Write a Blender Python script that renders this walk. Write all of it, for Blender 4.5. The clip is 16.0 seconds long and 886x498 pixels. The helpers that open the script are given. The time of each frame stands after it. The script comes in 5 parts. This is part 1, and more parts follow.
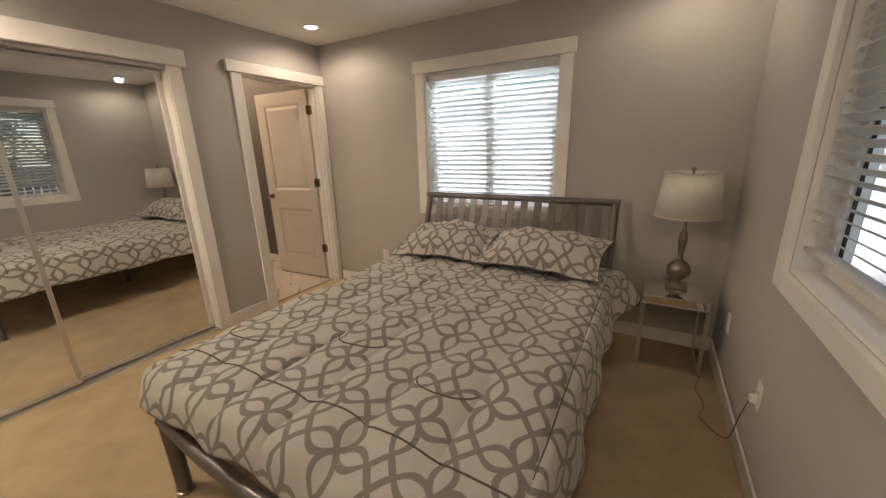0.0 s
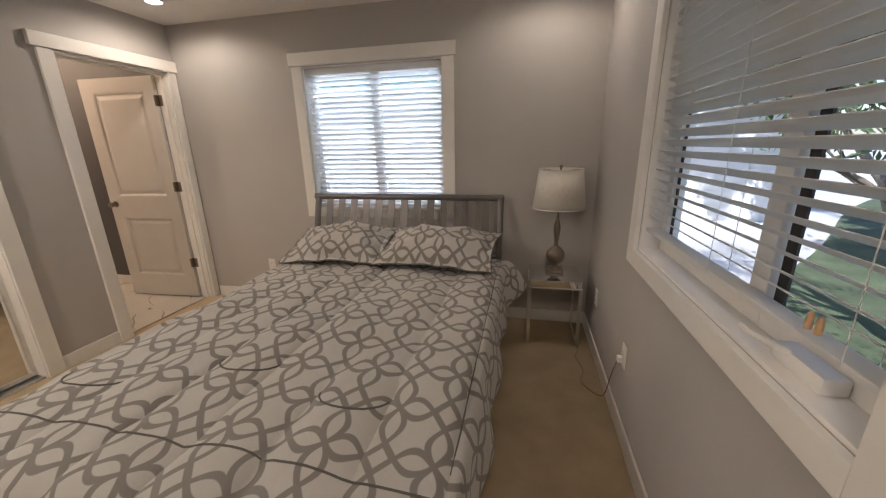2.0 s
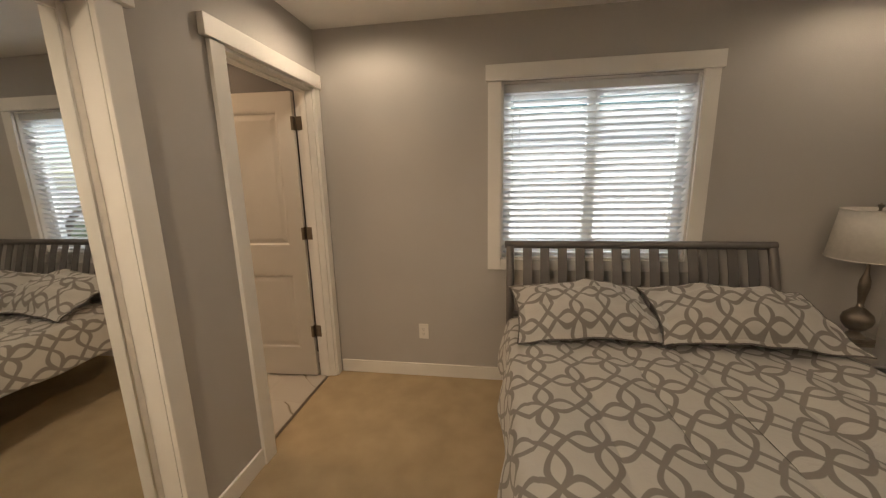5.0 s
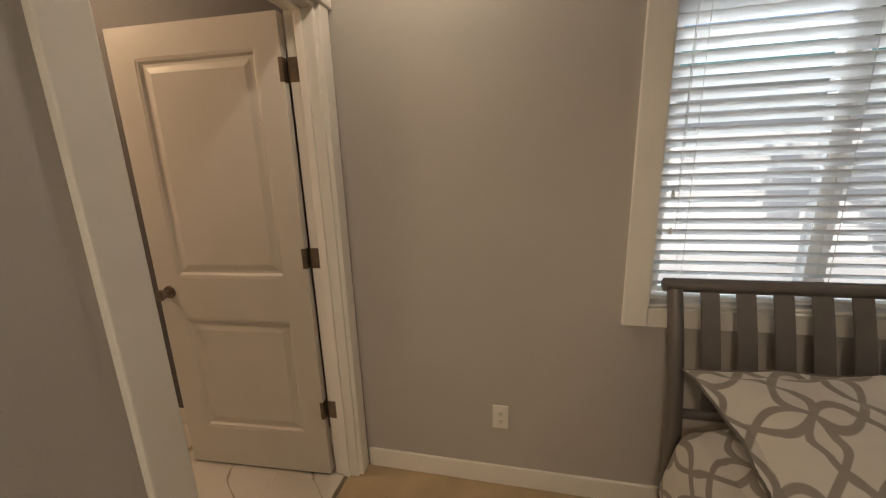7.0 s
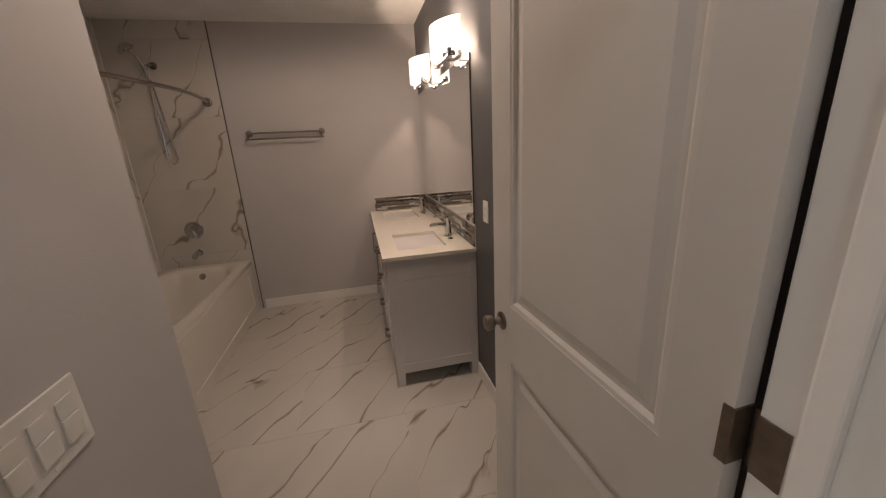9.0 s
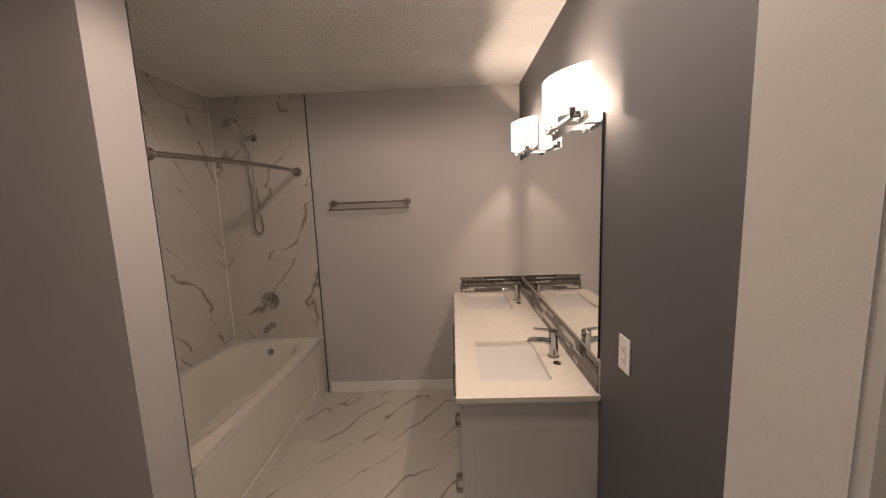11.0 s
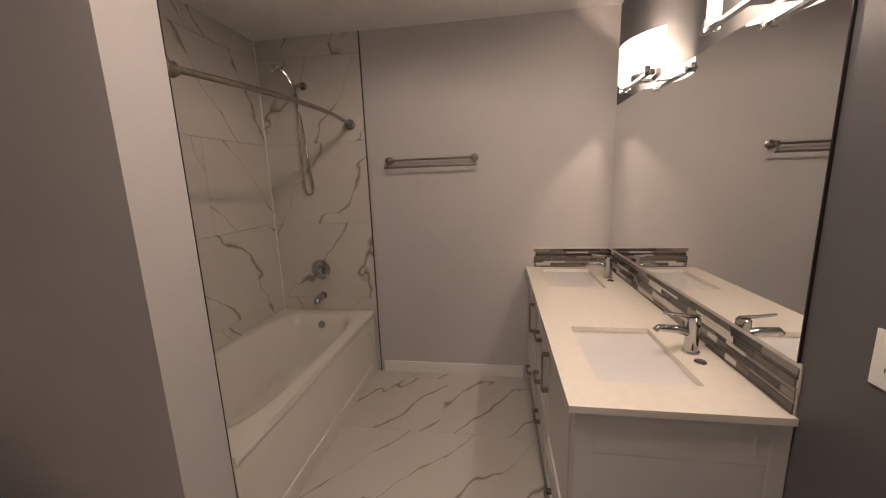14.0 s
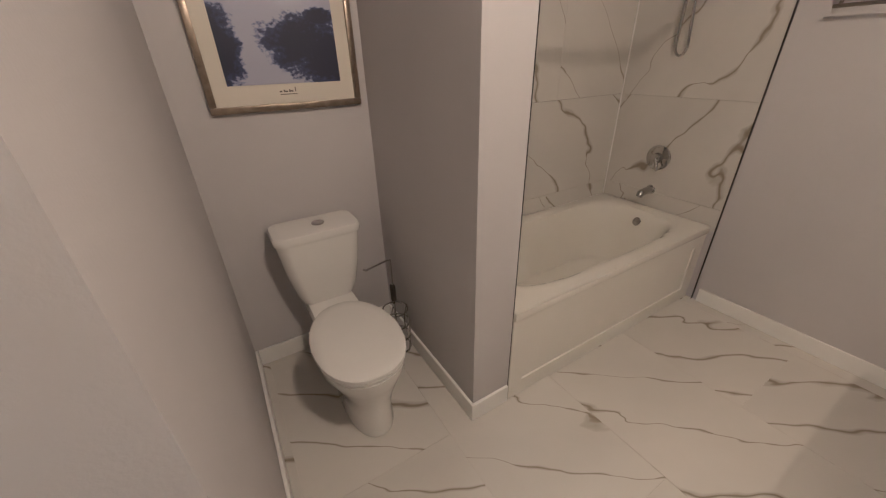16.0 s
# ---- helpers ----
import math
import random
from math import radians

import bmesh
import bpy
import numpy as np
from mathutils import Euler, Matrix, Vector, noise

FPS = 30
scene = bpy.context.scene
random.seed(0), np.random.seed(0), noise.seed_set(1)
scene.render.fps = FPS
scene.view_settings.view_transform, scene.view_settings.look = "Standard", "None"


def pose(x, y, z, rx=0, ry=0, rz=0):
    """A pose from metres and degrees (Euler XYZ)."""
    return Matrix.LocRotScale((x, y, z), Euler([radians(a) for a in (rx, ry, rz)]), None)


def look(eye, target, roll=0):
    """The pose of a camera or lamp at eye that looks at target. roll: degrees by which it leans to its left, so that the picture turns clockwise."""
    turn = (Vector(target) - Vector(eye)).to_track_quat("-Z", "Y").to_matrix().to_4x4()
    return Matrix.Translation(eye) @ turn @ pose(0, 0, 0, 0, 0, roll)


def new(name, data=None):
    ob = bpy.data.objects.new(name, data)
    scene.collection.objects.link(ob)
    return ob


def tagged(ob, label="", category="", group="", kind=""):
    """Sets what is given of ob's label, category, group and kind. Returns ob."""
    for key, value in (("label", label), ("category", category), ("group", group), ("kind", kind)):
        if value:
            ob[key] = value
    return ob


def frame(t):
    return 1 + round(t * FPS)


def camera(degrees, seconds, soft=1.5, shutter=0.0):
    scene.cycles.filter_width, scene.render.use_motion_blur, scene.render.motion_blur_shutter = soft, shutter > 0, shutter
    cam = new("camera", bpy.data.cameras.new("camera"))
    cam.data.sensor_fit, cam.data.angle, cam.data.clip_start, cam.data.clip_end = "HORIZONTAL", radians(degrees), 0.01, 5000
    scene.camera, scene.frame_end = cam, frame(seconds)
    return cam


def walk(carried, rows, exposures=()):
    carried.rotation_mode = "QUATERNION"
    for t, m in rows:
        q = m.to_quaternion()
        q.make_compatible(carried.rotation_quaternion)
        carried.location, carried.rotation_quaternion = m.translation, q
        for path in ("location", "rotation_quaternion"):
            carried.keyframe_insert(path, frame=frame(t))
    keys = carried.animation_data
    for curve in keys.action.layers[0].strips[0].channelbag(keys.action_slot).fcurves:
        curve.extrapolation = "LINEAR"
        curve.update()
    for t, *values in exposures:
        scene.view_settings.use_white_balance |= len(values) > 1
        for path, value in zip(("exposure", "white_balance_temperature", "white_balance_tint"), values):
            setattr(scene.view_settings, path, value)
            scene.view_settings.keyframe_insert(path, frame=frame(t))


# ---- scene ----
cam = camera(101.5, 16.0, soft=1.25)
PATH = [
    (0, (3.096, -2.95, 1.464), (2.137, -1.28, 0.923), -1.6),
    (0.5, (3.147, -3.011, 1.461), (2.133, -1.375, 0.916), -1.6),
    (1, (3.207, -3.043, 1.47), (2.199, -1.405, 0.92), -1.5),
    (1.5, (3.161, -3.0, 1.431), (2.361, -1.248, 0.893), -1.2),
    (2, (3.073, -2.923, 1.451), (2.647, -1.048, 0.899), -1.2),
    (2.5, (2.851, -2.807, 1.481), (2.433, -0.934, 0.917), -1.5),
    (3, (2.529, -2.749, 1.476), (1.968, -0.91, 0.924), -1.4),
    (3.5, (2.184, -2.721, 1.474), (1.634, -0.873, 0.942), -1.4),
    (4, (1.876, -2.601, 1.476), (1.407, -0.719, 0.989), -1.5),
    (4.2, (1.764, -2.545, 1.503), (1.337, -0.65, 1.025), -1.3),
    (4.7, (1.44, -2.56, 1.502), (1.08, -0.64, 1.075), -1.3),
    (5.2, (1.14, -2.43, 1.50), (0.88, -0.47, 1.13), -1.3),
    (5.8, (1.01, -2.14, 1.498), (0.86, -0.17, 1.21), -1.35),
    (6.3, (0.931, -1.877, 1.498), (0.845, 0.109, 1.274), -1.4),
    (6.5, (0.834, -1.78, 1.495), (0.688, 0.192, 1.195), -1.5),
    (7, (0.776, -1.473, 1.49), (0.353, 0.431, 1.05), -1.9),
    (7.5, (0.699, -1.163, 1.515), (-0.145, 0.589, 1.047), -2.2),
    (8, (0.517, -0.936, 1.522), (-0.67, 0.581, 0.983), -2.1),
    (8.5, (0.339, -0.748, 1.504), (-1.204, 0.397, 0.948), -3.0),
    (9, (0.169, -0.567, 1.524), (-1.707, -0.154, 0.969), -3.1),
    (9.2, (0.126, -0.531, 1.529), (-1.779, -0.315, 0.959), -2.8),
    (11.3, (-0.548, -0.47, 1.718), (-2.537, -0.592, 1.547), -1.9),
    (11.5, (-0.55, -0.483, 1.729), (-2.546, -0.598, 1.696), -1.8),
    (12, (-0.563, -0.46, 1.746), (-2.546, -0.577, 1.977), -1.7),
    (12.5, (-0.569, -0.469, 1.739), (-2.534, -0.696, 2.038), -1.6),
    (13, (-0.676, -0.529, 1.693), (-2.645, -0.802, 1.912), -1.8),
    (13.5, (-0.822, -0.619, 1.623), (-2.803, -0.894, 1.582), -1.9),
    (14, (-0.908, -0.677, 1.543), (-2.85, -0.985, 1.176), -2.0),
    (14.5, (-1.007, -0.734, 1.496), (-2.641, -1.677, 0.833), -2.2),
    (15, (-1.081, -0.745, 1.486), (-2.29, -2.067, 0.597), -2.1),
    (15.5, (-1.078, -0.757, 1.49), (-2.056, -2.228, 0.552), -1.6),
    (16, (-1.101, -0.794, 1.491), (-2.011, -2.313, 0.562), -1.5),
]
walk(cam, [(t, look(eye, target, roll)) for t, eye, target, roll in PATH], ((0, 0.72, 6250, 10), (1.5, 0.77, 6500, 10), (2, 0.72, 5700, 12), (2.5, 0.64, 5250, 12), (3, 0.64, 5100, 11), (3.5, 0.72, 6400, 10), (4.2, 0.62, 6700, 10), (6.3, 0.18, 6500, 10), (7, 0.16, 6500, 10), (7.5, 0.06, 6700, 10), (8, 0.46, 5600, 10), (9, 0.07, 5050, 10), (11.3, 0.44, 4900, 9), (13.5, 0.52, 4900, 9), (14.5, 0.38, 4900, 9), (15, 0.80, 4800, 7), (15.5, 0.88, 4800, 7), (16, 0.88, 4800, 7)))

# ---- world, sun, lamps, exposure ----
world = bpy.data.worlds.new("world")
scene.world = world
world.use_nodes = True
wn = world.node_tree
sky = wn.nodes.new("ShaderNodeTexSky")
sky.sky_type = 'NISHITA'
sky.sun_disc = False
sky.sun_elevation = radians(52)
sky.sun_rotation = radians(190)
wn.links.new(sky.outputs[0], wn.nodes["Background"].inputs[0])
wn.nodes["Background"].inputs[1].default_value = 0.15


def lamp(name, kind, m, energy, colour, **kw):
    data = bpy.data.lights.new(name, kind)
    data.energy, data.color = energy, colour
    for k, v in kw.items():
        if k == "size":
            data.shadow_soft_size = v
        elif k == "spot":
            data.spot_size, data.spot_blend = radians(v), kw["blend"]
        elif k == "angle":
            data.angle = radians(v)
    ob = new(name, data)
    ob.matrix_world = m
    return ob


lamp("sun", "SUN", look((-1.0, -6.0, 7.8), (0, 0, 0)), 5.0, (1.0, 0.95, 0.88), angle=0.6)
WARM = (1.0, 0.63, 0.35)
SOFT = (1.0, 0.79, 0.57)
BED_LIGHTS = [(0.42, -0.45), (3.2, -0.43), (0.42, -2.95), (3.1, -3.3)]
# the southern pair is assumed; its western lamp is overdriven as fill light
for bx_, by_, watts in zip(*zip(*BED_LIGHTS), (18, 11, 105, 30)):
    lamp("downlight_lamp", "SPOT", pose(bx_, by_, 2.478), watts, SOFT, size=0.05, spot=170, blend=0.5)
BATH_LIGHT = (-1.65, -0.61)
lamp("bath_downlight_lamp", "SPOT", pose(*BATH_LIGHT, 2.595), 76, (1.0, 0.66, 0.39), size=0.10, spot=178, blend=0.25)
SCONCES = (-2.14, -2.99)
for sx in SCONCES:
    lamp("sconce_lamp", "POINT", pose(sx, -0.012, 2.085), 9, WARM, size=0.012)

# added area lamp outside the north window: fill for sky light on its blind
for where, aim, sx_, sy_, watts in (((1.85, 0.85, 2.62), (1.85, 0.04, 1.45), 1.3, 0.7, 42),):
    area = lamp("blind_fill_lamp", "AREA", look(where, aim), watts, (0.82, 0.91, 1.0))
    area.data.shape, area.data.size, area.data.size_y = "RECTANGLE", sx_, sy_


# ---- materials ----
def mat(name, colour, rough=0.6, metal=0.0, var=0.08, scale=6.0, bump=0.0, bscale=200.0, spec=0.5, fine=0.0, coat=0.0, deep=0.004):
    m = bpy.data.materials.new(name)
    m.use_nodes = True
    nt = m.node_tree
    b = nt.nodes["Principled BSDF"]
    b.inputs["Roughness"].default_value = rough
    b.inputs["Metallic"].default_value = metal
    b.inputs["Specular IOR Level"].default_value = spec
    b.inputs["Coat Weight"].default_value = coat
    tc = nt.nodes.new("ShaderNodeTexCoord")
    n = nt.nodes.new("ShaderNodeTexNoise")
    n.inputs["Scale"].default_value, n.inputs["Detail"].default_value = scale, 6
    nt.links.new(tc.outputs["Object"], n.inputs["Vector"])
    r = nt.nodes.new("ShaderNodeValToRGB")
    r.color_ramp.elements[0].position, r.color_ramp.elements[1].position = 0.3, 0.7
    r.color_ramp.elements[0].color = (*[c * (1 - var) for c in colour], 1)
    r.color_ramp.elements[1].color = (*[min(1, c * (1 + var)) for c in colour], 1)
    nt.links.new(n.outputs[0], r.inputs[0])
    out = r.outputs[0]
    f = nt.nodes.new("ShaderNodeTexNoise")
    f.inputs["Scale"].default_value, f.inputs["Detail"].default_value = bscale, 3
    nt.links.new(tc.outputs["Object"], f.inputs["Vector"])
    if fine:
        mx = nt.nodes.new("ShaderNodeMix")
        mx.data_type, mx.blend_type = 'RGBA', 'MULTIPLY'
        mx.inputs[0].default_value = fine
        nt.links.new(out, mx.inputs[6])
        nt.links.new(f.outputs[0], mx.inputs[7])
        out = mx.outputs[2]
    nt.links.new(out, b.inputs["Base Color"])
    if bump:
        bp = nt.nodes.new("ShaderNodeBump")
        bp.inputs["Strength"].default_value, bp.inputs["Distance"].default_value = bump, deep
        nt.links.new(f.outputs[0], bp.inputs["Height"])
        nt.links.new(bp.outputs[0], b.inputs["Normal"])
    return m


def glow(name, colour, strength):
    m = bpy.data.materials.new(name)
    m.use_nodes = True
    b = m.node_tree.nodes["Principled BSDF"]
    b.inputs["Base Color"].default_value = (0.8, 0.8, 0.78, 1)
    b.inputs["Emission Color"].default_value = (*colour, 1)
    b.inputs["Emission Strength"].default_value = strength
    return m


def marble(name, base, rough, scale, along):
    """Polished porcelain with thin grey-brown veins; every tile takes its own patch of the stone."""
    m = bpy.data.materials.new(name)
    m.use_nodes = True
    nt = m.node_tree
    b = nt.nodes["Principled BSDF"]
    b.inputs["Roughness"].default_value = rough
    tc, oi = nt.nodes.new("ShaderNodeTexCoord"), nt.nodes.new("ShaderNodeObjectInfo")
    shift = nt.nodes.new("ShaderNodeVectorMath")
    shift.operation = 'MULTIPLY_ADD'
    shift.inputs[1].default_value = (37, 23, 51)
    nt.links.new(oi.outputs["Random"], shift.inputs[0])
    nt.links.new(tc.outputs["Object"], shift.inputs[2])
    across = nt.nodes.new("ShaderNodeVectorMath")
    across.operation = 'DOT_PRODUCT'
    across.inputs[1].default_value = along
    nt.links.new(shift.outputs[0], across.inputs[0])
    apart = nt.nodes.new("ShaderNodeSeparateXYZ")
    nt.links.new(shift.outputs[0], apart.inputs[0])
    turn = nt.nodes.new("ShaderNodeCombineXYZ")
    nt.links.new(across.outputs["Value"], turn.inputs[0])
    nt.links.new(apart.outputs[1], turn.inputs[1])
    nt.links.new(apart.outputs[2], turn.inputs[2])
    stretch = nt.nodes.new("ShaderNodeVectorMath")
    stretch.operation = 'MULTIPLY'
    stretch.inputs[1].default_value = (1.0, 0.8, 0.8)
    nt.links.new(turn.outputs[0], stretch.inputs[0])
    turn = stretch
    warp = nt.nodes.new("ShaderNodeTexNoise")
    warp.inputs["Scale"].default_value, warp.inputs["Detail"].default_value = 2.2, 3.5
    nt.links.new(turn.outputs[0], warp.inputs["Vector"])
    add = nt.nodes.new("ShaderNodeVectorMath")
    add.operation = 'MULTIPLY_ADD'
    add.inputs[1].default_value = (0.55, 0.55, 0.55)
    nt.links.new(warp.outputs["Color"], add.inputs[0])
    nt.links.new(turn.outputs[0], add.inputs[2])
    w = nt.nodes.new("ShaderNodeTexWave")
    w.inputs["Scale"].default_value, w.inputs["Distortion"].default_value = scale, 0.8
    w.inputs["Detail"].default_value, w.inputs["Detail Scale"].default_value = 2, 1.5
    nt.links.new(add.outputs[0], w.inputs["Vector"])
    # the veins swell and thin out along their run, each with a smoky edge
    patch = nt.nodes.new("ShaderNodeTexNoise")
    patch.inputs["Scale"].default_value, patch.inputs["Detail"].default_value = 3.4, 4
    nt.links.new(turn.outputs[0], patch.inputs["Vector"])
    swell = nt.nodes.new("ShaderNodeMapRange")
    swell.inputs["From Min"].default_value, swell.inputs["From Max"].default_value = 0.47, 0.74
    swell.inputs["To Min"].default_value, swell.inputs["To Max"].default_value = 0.0003, 0.019
    nt.links.new(patch.outputs[0], swell.inputs["Value"])
    ratio = nt.nodes.new("ShaderNodeMath")
    ratio.operation = 'DIVIDE'
    nt.links.new(w.outputs["Fac"], ratio.inputs[0])
    nt.links.new(swell.outputs[0], ratio.inputs[1])
    line = nt.nodes.new("ShaderNodeValToRGB")
    e = line.color_ramp.elements
    e[0].position, e[0].color = 0.0, (0.95, 0.95, 0.95, 1)
    e[1].position, e[1].color = 1.0, (0, 0, 0, 1)
    mid = e.new(0.16)
    mid.color = (0.42, 0.42, 0.42, 1)
    slow = nt.nodes.new("ShaderNodeMath")
    slow.operation = 'MULTIPLY'
    slow.inputs[1].default_value = 0.22
    nt.links.new(ratio.outputs[0], slow.inputs[0])
    nt.links.new(slow.outputs[0], line.inputs[0])
    mul = line
    cloud = nt.nodes.new("ShaderNodeValToRGB")
    cloud.color_ramp.elements[0].position, cloud.color_ramp.elements[1].position = 0.25, 0.7
    cloud.color_ramp.elements[0].color = (*[c * 0.9 for c in base], 1)
    cloud.color_ramp.elements[1].color = (*base, 1)
    nt.links.new(warp.outputs[0], cloud.inputs[0])
    mx = nt.nodes.new("ShaderNodeMix")
    mx.data_type = 'RGBA'
    nt.links.new(mul.outputs[0], mx.inputs[0])
    nt.links.new(cloud.outputs[0], mx.inputs[6])
    mx.inputs[7].default_value = (0.25, 0.21, 0.155, 1)
    nt.links.new(mx.outputs[2], b.inputs["Base Color"])
    return m


def trellis(name, ground, line, u):
    """Cotton printed with four-petal flowers joined by small diamonds, laid by the cloth's own metres (UV)."""
    m = bpy.data.materials.new(name)
    m.use_nodes = True
    nt = m.node_tree
    b = nt.nodes["Principled BSDF"]
    b.inputs["Roughness"].default_value = 0.85
    b.inputs["Sheen Weight"].default_value = 0.15

    def op(kind, a, c=None, d=None):
        n = nt.nodes.new("ShaderNodeMath")
        n.operation = kind
        for i, v in enumerate((a, c, d)):
            if v is None:
                continue
            if isinstance(v, (int, float)):
                n.inputs[i].default_value = v
            else:
                nt.links.new(v, n.inputs[i])
        return n.outputs[0]

    uv = nt.nodes.new("ShaderNodeUVMap")
    wob = nt.nodes.new("ShaderNodeTexNoise")
    wob.inputs["Scale"].default_value = 5.0
    nt.links.new(uv.outputs[0], wob.inputs["Vector"])
    sep = nt.nodes.new("ShaderNodeSeparateXYZ")
    nt.links.new(uv.outputs[0], sep.inputs[0])
    w = op('MULTIPLY', op('SUBTRACT', wob.outputs[0], 0.5), 0.016)
    # the print is 1.19 times longer down the bed than across it
    X = op('ADD', op('SUBTRACT', sep.outputs[0], 1.226), w)
    Y = op('ADD', op('DIVIDE', op('SUBTRACT', sep.outputs[1], 1.879), 1.19), w)

    def fold(v, off):
        # distance to the nearest lattice point of pitch 2u
        return op('SUBTRACT', op('FLOORED_MODULO', op('ADD', v, u + off), 2 * u), u)

    bands = []

    def petal(a, c):
        # leaf outline along |a|, opening towards the tip of a flower's petal
        t = op('DIVIDE', op('ABSOLUTE', a), 0.71 * u)
        s = op('SINE', op('MULTIPLY', op('MINIMUM', t, 1.0), math.pi))
        d = op('ABSOLUTE', op('SUBTRACT', op('ABSOLUTE', c), op('MULTIPLY', s, 0.20 * u)))
        d = op('ADD', d, op('MULTIPLY', op('MAXIMUM', op('SUBTRACT', t, 1.02), 0.0), 10.0))
        bands.append(d)

    for off in (0.0, u):
        x, y = fold(X, off), fold(Y, off)
        petal(x, y)
        petal(y, x)
    for ox, oy in ((u, 0.0), (0.0, u)):
        x, y = fold(X, ox), fold(Y, oy)
        bands.append(op('MULTIPLY', op('ABSOLUTE', op('SUBTRACT', op('ADD', op('ABSOLUTE', x), op('ABSOLUTE', y)), 0.28 * u)), 0.74))
    best = bands[0]
    for v in bands[1:]:
        best = op('MINIMUM', best, v)
    ramp = nt.nodes.new("ShaderNodeMapRange")
    ramp.inputs["From Min"].default_value, ramp.inputs["From Max"].default_value = 0.054 * u, 0.074 * u
    nt.links.new(best, ramp.inputs["Value"])
    weave = nt.nodes.new("ShaderNodeTexNoise")
    weave.inputs["Scale"].default_value, weave.inputs["Detail"].default_value = 9, 6
    nt.links.new(uv.outputs[0], weave.inputs["Vector"])
    tone = nt.nodes.new("ShaderNodeValToRGB")
    tone.color_ramp.elements[0].position, tone.color_ramp.elements[1].position = 0.25, 0.75
    tone.color_ramp.elements[0].color = (*[c * 0.92 for c in ground], 1)
    tone.color_ramp.elements[1].color = (*ground, 1)
    nt.links.new(weave.outputs[0], tone.inputs[0])
    mx = nt.nodes.new("ShaderNodeMix")
    mx.data_type = 'RGBA'
    nt.links.new(ramp.outputs[0], mx.inputs[0])
    mx.inputs[6].default_value = (*line, 1)
    nt.links.new(tone.outputs[0], mx.inputs[7])
    nt.links.new(mx.outputs[2], b.inputs["Base Color"])
    wr = nt.nodes.new("ShaderNodeTexNoise")
    wr.inputs["Scale"].default_value, wr.inputs["Detail"].default_value, wr.inputs["Distortion"].default_value = 14, 4, 0.6
    nt.links.new(uv.outputs[0], wr.inputs["Vector"])
    bp = nt.nodes.new("ShaderNodeBump")
    bp.inputs["Strength"].default_value, bp.inputs["Distance"].default_value = 0.5, 0.012
    nt.links.new(wr.outputs[0], bp.inputs["Height"])
    nt.links.new(bp.outputs[0], b.inputs["Normal"])
    return m


def glass(name, colour=(1, 1, 1)):
    m = bpy.data.materials.new(name)
    m.use_nodes = True
    b = m.node_tree.nodes["Principled BSDF"]
    b.inputs["Base Color"].default_value = (*colour, 1)
    b.inputs["Roughness"].default_value = 0.0
    b.inputs["Transmission Weight"].default_value = 1.0
    b.inputs["IOR"].default_value = 1.02
    return m


WALL = mat("grey_wall_paint", (0.475, 0.455, 0.435), 0.75, var=0.03, scale=2.0, bump=0.12, bscale=160)
BATHWALL = mat("pale_grey_wall_paint", (0.54, 0.515, 0.51), 0.7, var=0.03, scale=2.0, bump=0.12, bscale=160)
DARKWALL = mat("charcoal_wall_paint", (0.104, 0.102, 0.106), 0.65, var=0.04, scale=2.0, bump=0.15, bscale=150)
CEIL = mat("white_ceiling_paint", (0.82, 0.80, 0.77), 0.85, var=0.03, scale=3.0, bump=0.1, bscale=120)
POPCORN = mat("textured_ceiling_paint", (0.86, 0.84, 0.81), 0.85, var=0.05, scale=4.0, bump=1.0, bscale=75, deep=0.022)
TRIM = mat("white_trim_paint", (0.82, 0.80, 0.76), 0.4, var=0.03, scale=5.0, bump=0.05)
DOORP = mat("white_door_paint", (0.76, 0.74, 0.70), 0.38, var=0.03, scale=4.0, bump=0.06, bscale=260)
CARPET = mat("beige_carpet", (0.52, 0.41, 0.26), 1.0, var=0.10, scale=5.0, bump=0.9, bscale=420, fine=0.25, spec=0.1)
FLOORT = marble("marble_floor_tile", (0.62, 0.59, 0.54), 0.15, 1.1, (0.66, 0.75, 0.0))
WALLT = marble("marble_wall_tile", (0.62, 0.59, 0.545), 0.09, 0.9, (0.75, 0.75, -0.5))
GROUT = mat("grey_grout", (0.62, 0.585, 0.53), 0.9)
BEDMETAL = mat("dark_grey_painted_metal", (0.15, 0.14, 0.135), 0.38, 0.35, var=0.08, scale=12)
NICKEL = mat("brushed_nickel", (0.30, 0.265, 0.225), 0.30, 1.0, var=0.1, scale=30)
CHROME = mat("polished_chrome", (0.52, 0.51, 0.50), 0.09, 1.0, var=0.02)
BRONZE = mat("dark_bronze_hinge", (0.22, 0.18, 0.14), 0.4, 0.9, var=0.15, scale=40)
BLACKM = mat("black_edge_trim", (0.03, 0.027, 0.025), 0.35, 0.5)
MIRROR = mat("mirror_silver", (0.86, 0.87, 0.86), 0.015, 1.0, var=0.0)
ALU = mat("satin_aluminium", (0.74, 0.72, 0.69), 0.38, 1.0, var=0.05, scale=20)
PORC = mat("white_porcelain", (0.76, 0.74, 0.70), 0.08, var=0.01, coat=0.3)
ACRYL = mat("white_acrylic", (0.76, 0.73, 0.66), 0.15, var=0.01, coat=0.3)
QUARTZ = mat("cream_quartz", (0.80, 0.75, 0.66), 0.14, var=0.03, scale=30)
VANW = mat("white_cabinet_paint", (0.66, 0.64, 0.63), 0.4, var=0.02)
PLATE = mat("white_plastic_plate", (0.78, 0.76, 0.72), 0.35, var=0.01)
SLAT = mat("white_blind_slat", (0.82, 0.81, 0.79), 0.45, var=0.02)
SLAT.node_tree.nodes["Principled BSDF"].inputs["Transmission Weight"].default_value = 0.0
